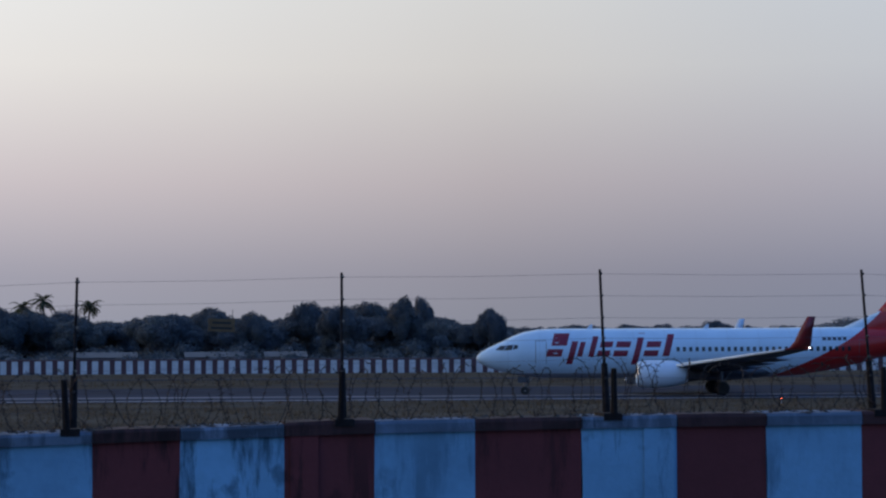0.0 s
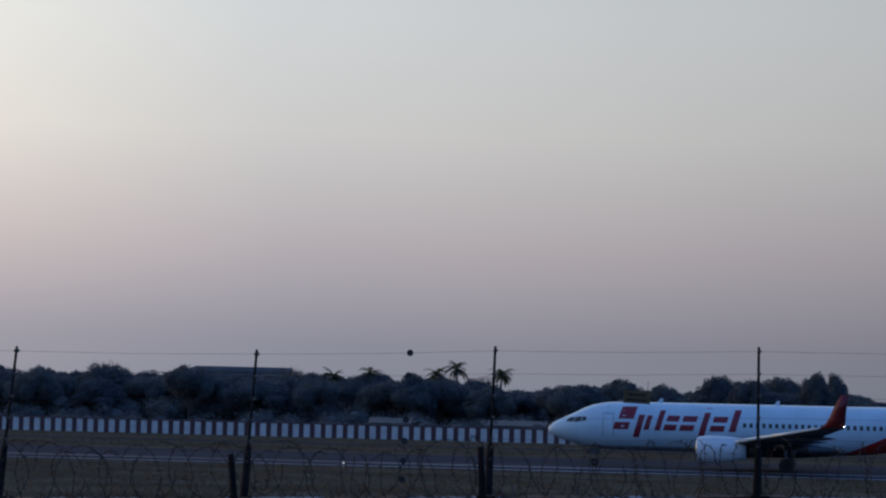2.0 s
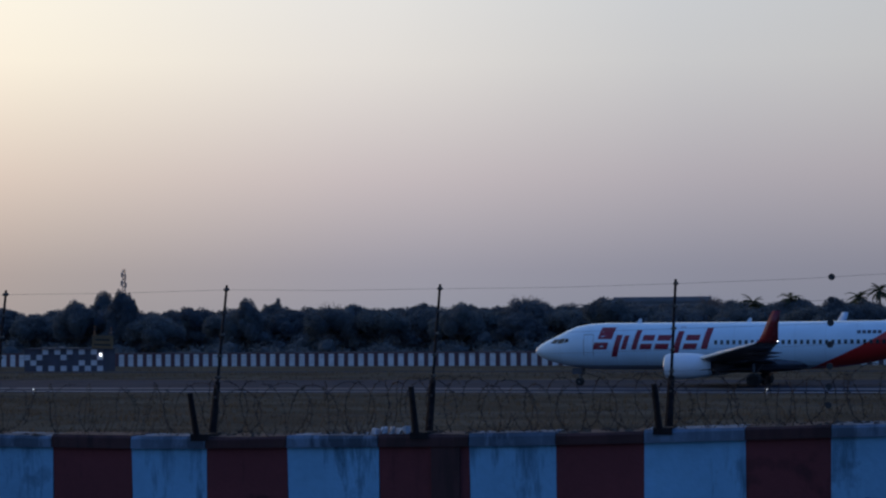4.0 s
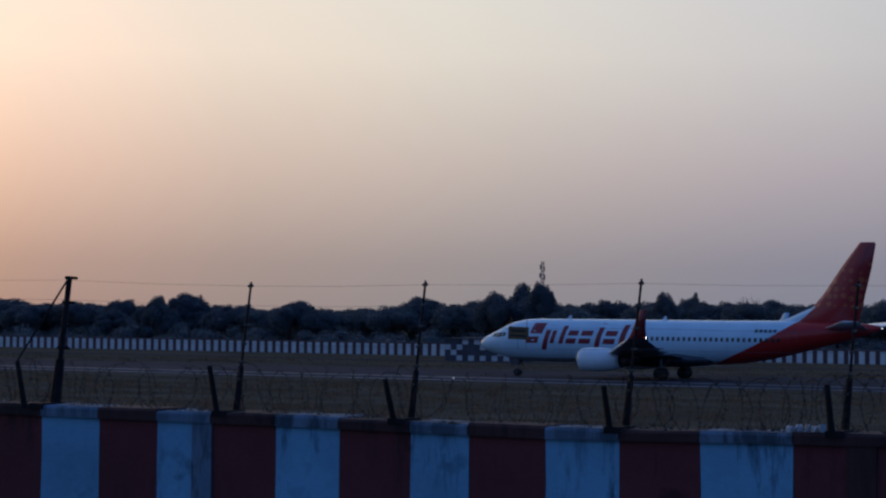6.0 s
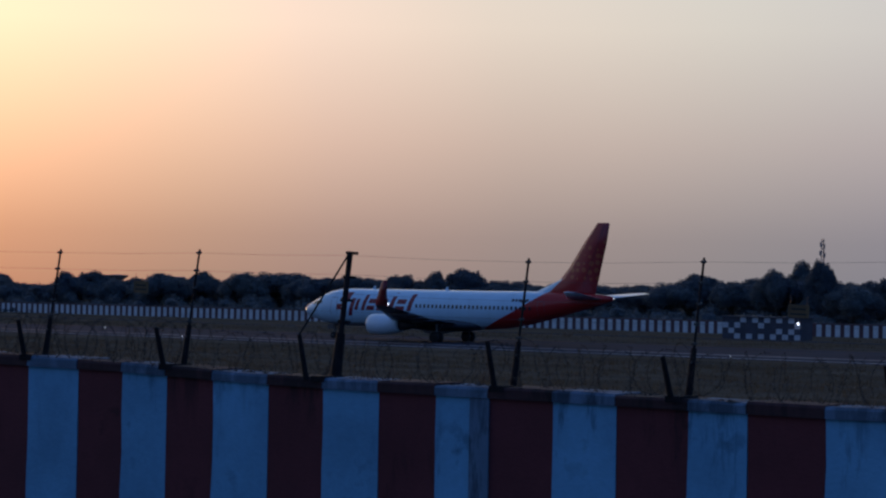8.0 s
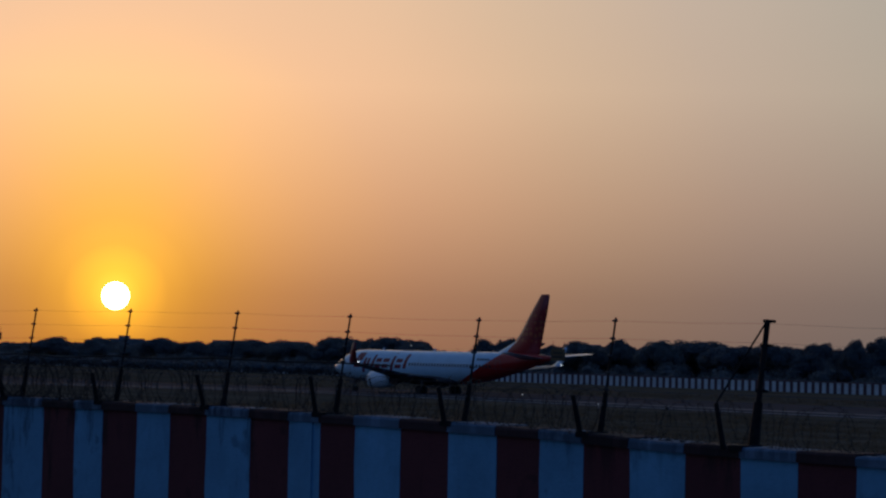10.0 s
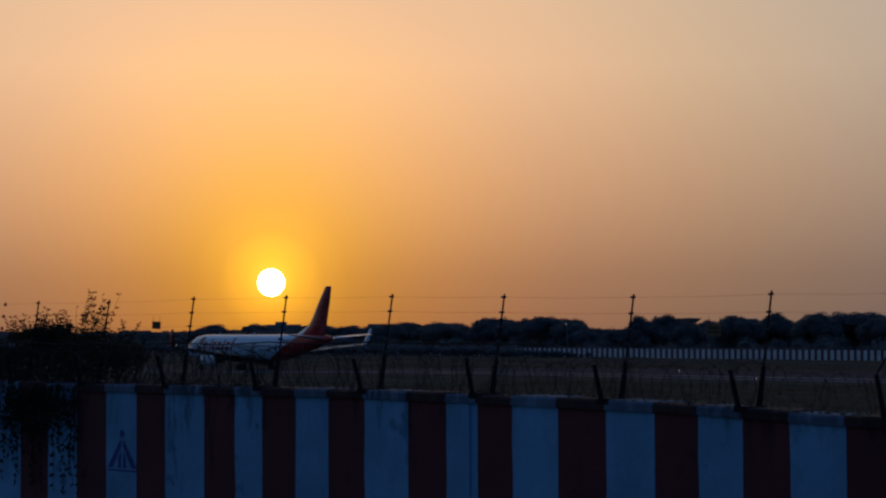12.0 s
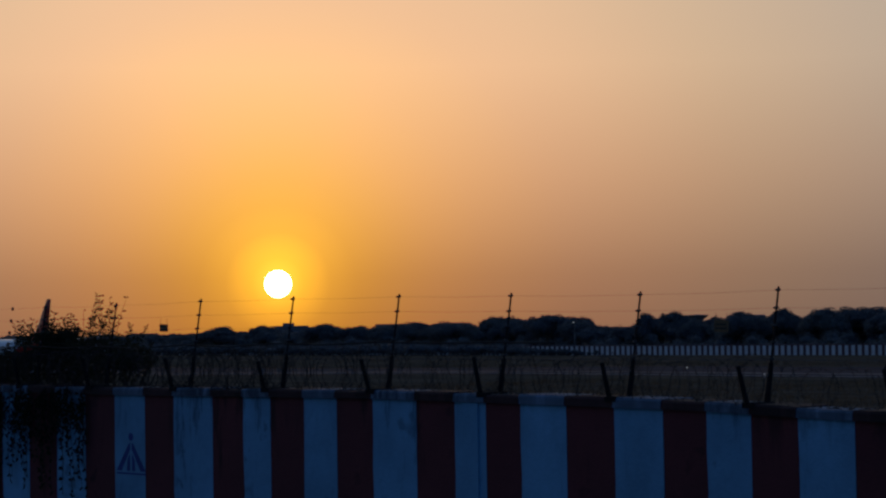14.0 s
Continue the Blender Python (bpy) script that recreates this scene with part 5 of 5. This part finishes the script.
        # the operator's mark: slanting dark red bars on the hull
        for (a0, w, z0, z1) in MARK:
            b = bmesh.new()
            sl = 0.28
            hull_patch(b, ((a0 + (z0 - 3.0) * sl, z0), (a0 + w + (z0 - 3.0) * sl, z0), (a0 + w + (z1 - 3.0) * sl, z1), (a0 + (z1 - 3.0) * sl, z1)), sd, steps=6)
            part("mark_bar", b, M_MARKRED, fus, "dark red slanting mark")
    for x in (9.0, 18.5):
        b = bmesh.new()
        loft(b, [[(x, -0.02, 5.34), (x + 0.5, -0.02, 5.34), (x + 0.5, 0.02, 5.34), (x, 0.02, 5.34)], [(x + 0.3, -0.01, 5.72), (x + 0.5, -0.01, 5.72), (x + 0.5, 0.01, 5.72), (x + 0.3, 0.01, 5.72)]])
        part("blade_antenna", b, M_WINGW, fus)
    # registration, too small to read
    for sd in (-1, 1):
        b = bmesh.new()
        for k in range(5):
            a = 28.0 + k * 0.42
            hull_patch(b, ((a, 4.35), (a + 0.3, 4.35), (a + 0.3, 4.62), (a, 4.62)), sd, steps=2)
        part("registration_bars", b, M_WINGG, fus, "row of small grey bars")
    return jet


MARK = [(5.55, 1.25, 3.12, 3.72), (5.75, 1.25, 4.0, 5.0), (7.35, 0.5, 2.5, 4.35), (8.05, 0.42, 3.12, 4.3), (8.95, 0.45, 3.1, 4.75),
        (9.65, 1.0, 3.12, 3.6), (9.7, 1.0, 3.85, 4.33), (10.95, 1.15, 3.12, 3.6), (11.0, 1.15, 3.85, 4.33), (12.6, 0.5, 2.45, 5.0), (13.4, 1.15, 3.12, 3.6), (13.45, 1.15, 3.85, 4.33), (14.95, 0.55, 3.12, 4.9)]


def nacelle(sd):
    b = bmesh.new()
    rings = []
    for a, r, dz in ((12.70, 0.97, 0), (12.9, 1.05, 0), (13.5, 1.12, 0), (14.4, 1.13, 0), (15.4, 1.05, 0.02), (16.3, 0.88, 0.05), (16.6, 0.78, 0.05), (16.58, 0.66, 0.05)):
        rings.append([(a, sd * 4.83 + math.sin(k * math.tau / 24) * r, 1.72 + dz + max(-0.93, math.cos(k * math.tau / 24)) * r) for k in range(24)])
    loft(b, rings, close=False)
    return b


def gear(a, y, r, top):
    b = bmesh.new()
    rod(b, (a, y, r), (a, y, top), 0.09, 0.12, 8)
    rod(b, (a, y - r, r), (a, y + r, r), 0.06, 0.06, 8)
    rod(b, (a, y, r + 0.3), (a + 0.8, y, top), 0.05, 0.05, 6)
    return b


def wheel(a, y, r, w):
    b = bmesh.new()
    n = 20
    loft(b, [[(a + math.cos(k * math.tau / n) * rr, y + dy, r + math.sin(k * math.tau / n) * rr) for k in range(n)] for dy, rr in ((-w / 2, r * 0.6), (-w / 2, r * 0.85), (-w * 0.3, r), (w * 0.3, r), (w / 2, r * 0.85), (w / 2, r * 0.6))])
    return b


AIRLINER = build_plane()


# ---- the low sun ----
def build_sun_disc():
    b = bmesh.new()
    bmesh.ops.create_uvsphere(b, u_segments=40, v_segments=20, radius=18.6)
    o = part("backdrop_sun", b, M_SUN, smooth=True)
    o.matrix_basis = Matrix.Translation(Vector((0, 0, EYE_Z)) + SUN_DIR * 2900)
    o.visible_shadow = False
    tagged(o, "low bright setting sun above the trees", "sun", kind="structure")


build_sun_disc()


# ---- what moves ----
ROLL = [
    (0.0, -29.22),
    (0.5, -23.59),
    (1.0, -17.00),
    (1.5, -9.87),
    (2.0, -1.87),
    (2.5, 6.42),
    (3.0, 15.12),
    (3.2, 19.19),
    (5.3, 64.13),
    (5.5, 69.08),
    (6.0, 81.52),
    (6.5, 94.35),
    (7.0, 107.77),
    (7.5, 121.93),
    (8.0, 136.57),
    (8.5, 151.71),
    (9.0, 167.81),
    (9.2, 174.38),
    (11.3, 248.25),
    (11.5, 255.91),
    (12.0, 275.18),
    (12.5, 295.89),
    (13.0, 317.41),
    (13.5, 338.93),
    (14.0, 360.45),
]


def motions():
    h = PATH_H
    rows = []
    for t, s in ROLL:
        e = max(0.0, 5.5 - t)      # still easing on to the centre line
        turn = 0.085 * smooth_step((5.0 - t) / 2.6)
        px, py = -s * math.cos(h), RUN_Y + s * math.sin(h) - 0.25 * e * e
        rows.append((t, pose(px, py, 0.02 - dip(px, py), 0, 0, -math.degrees(h + turn))))
    walk(AIRLINER, rows)


motions()
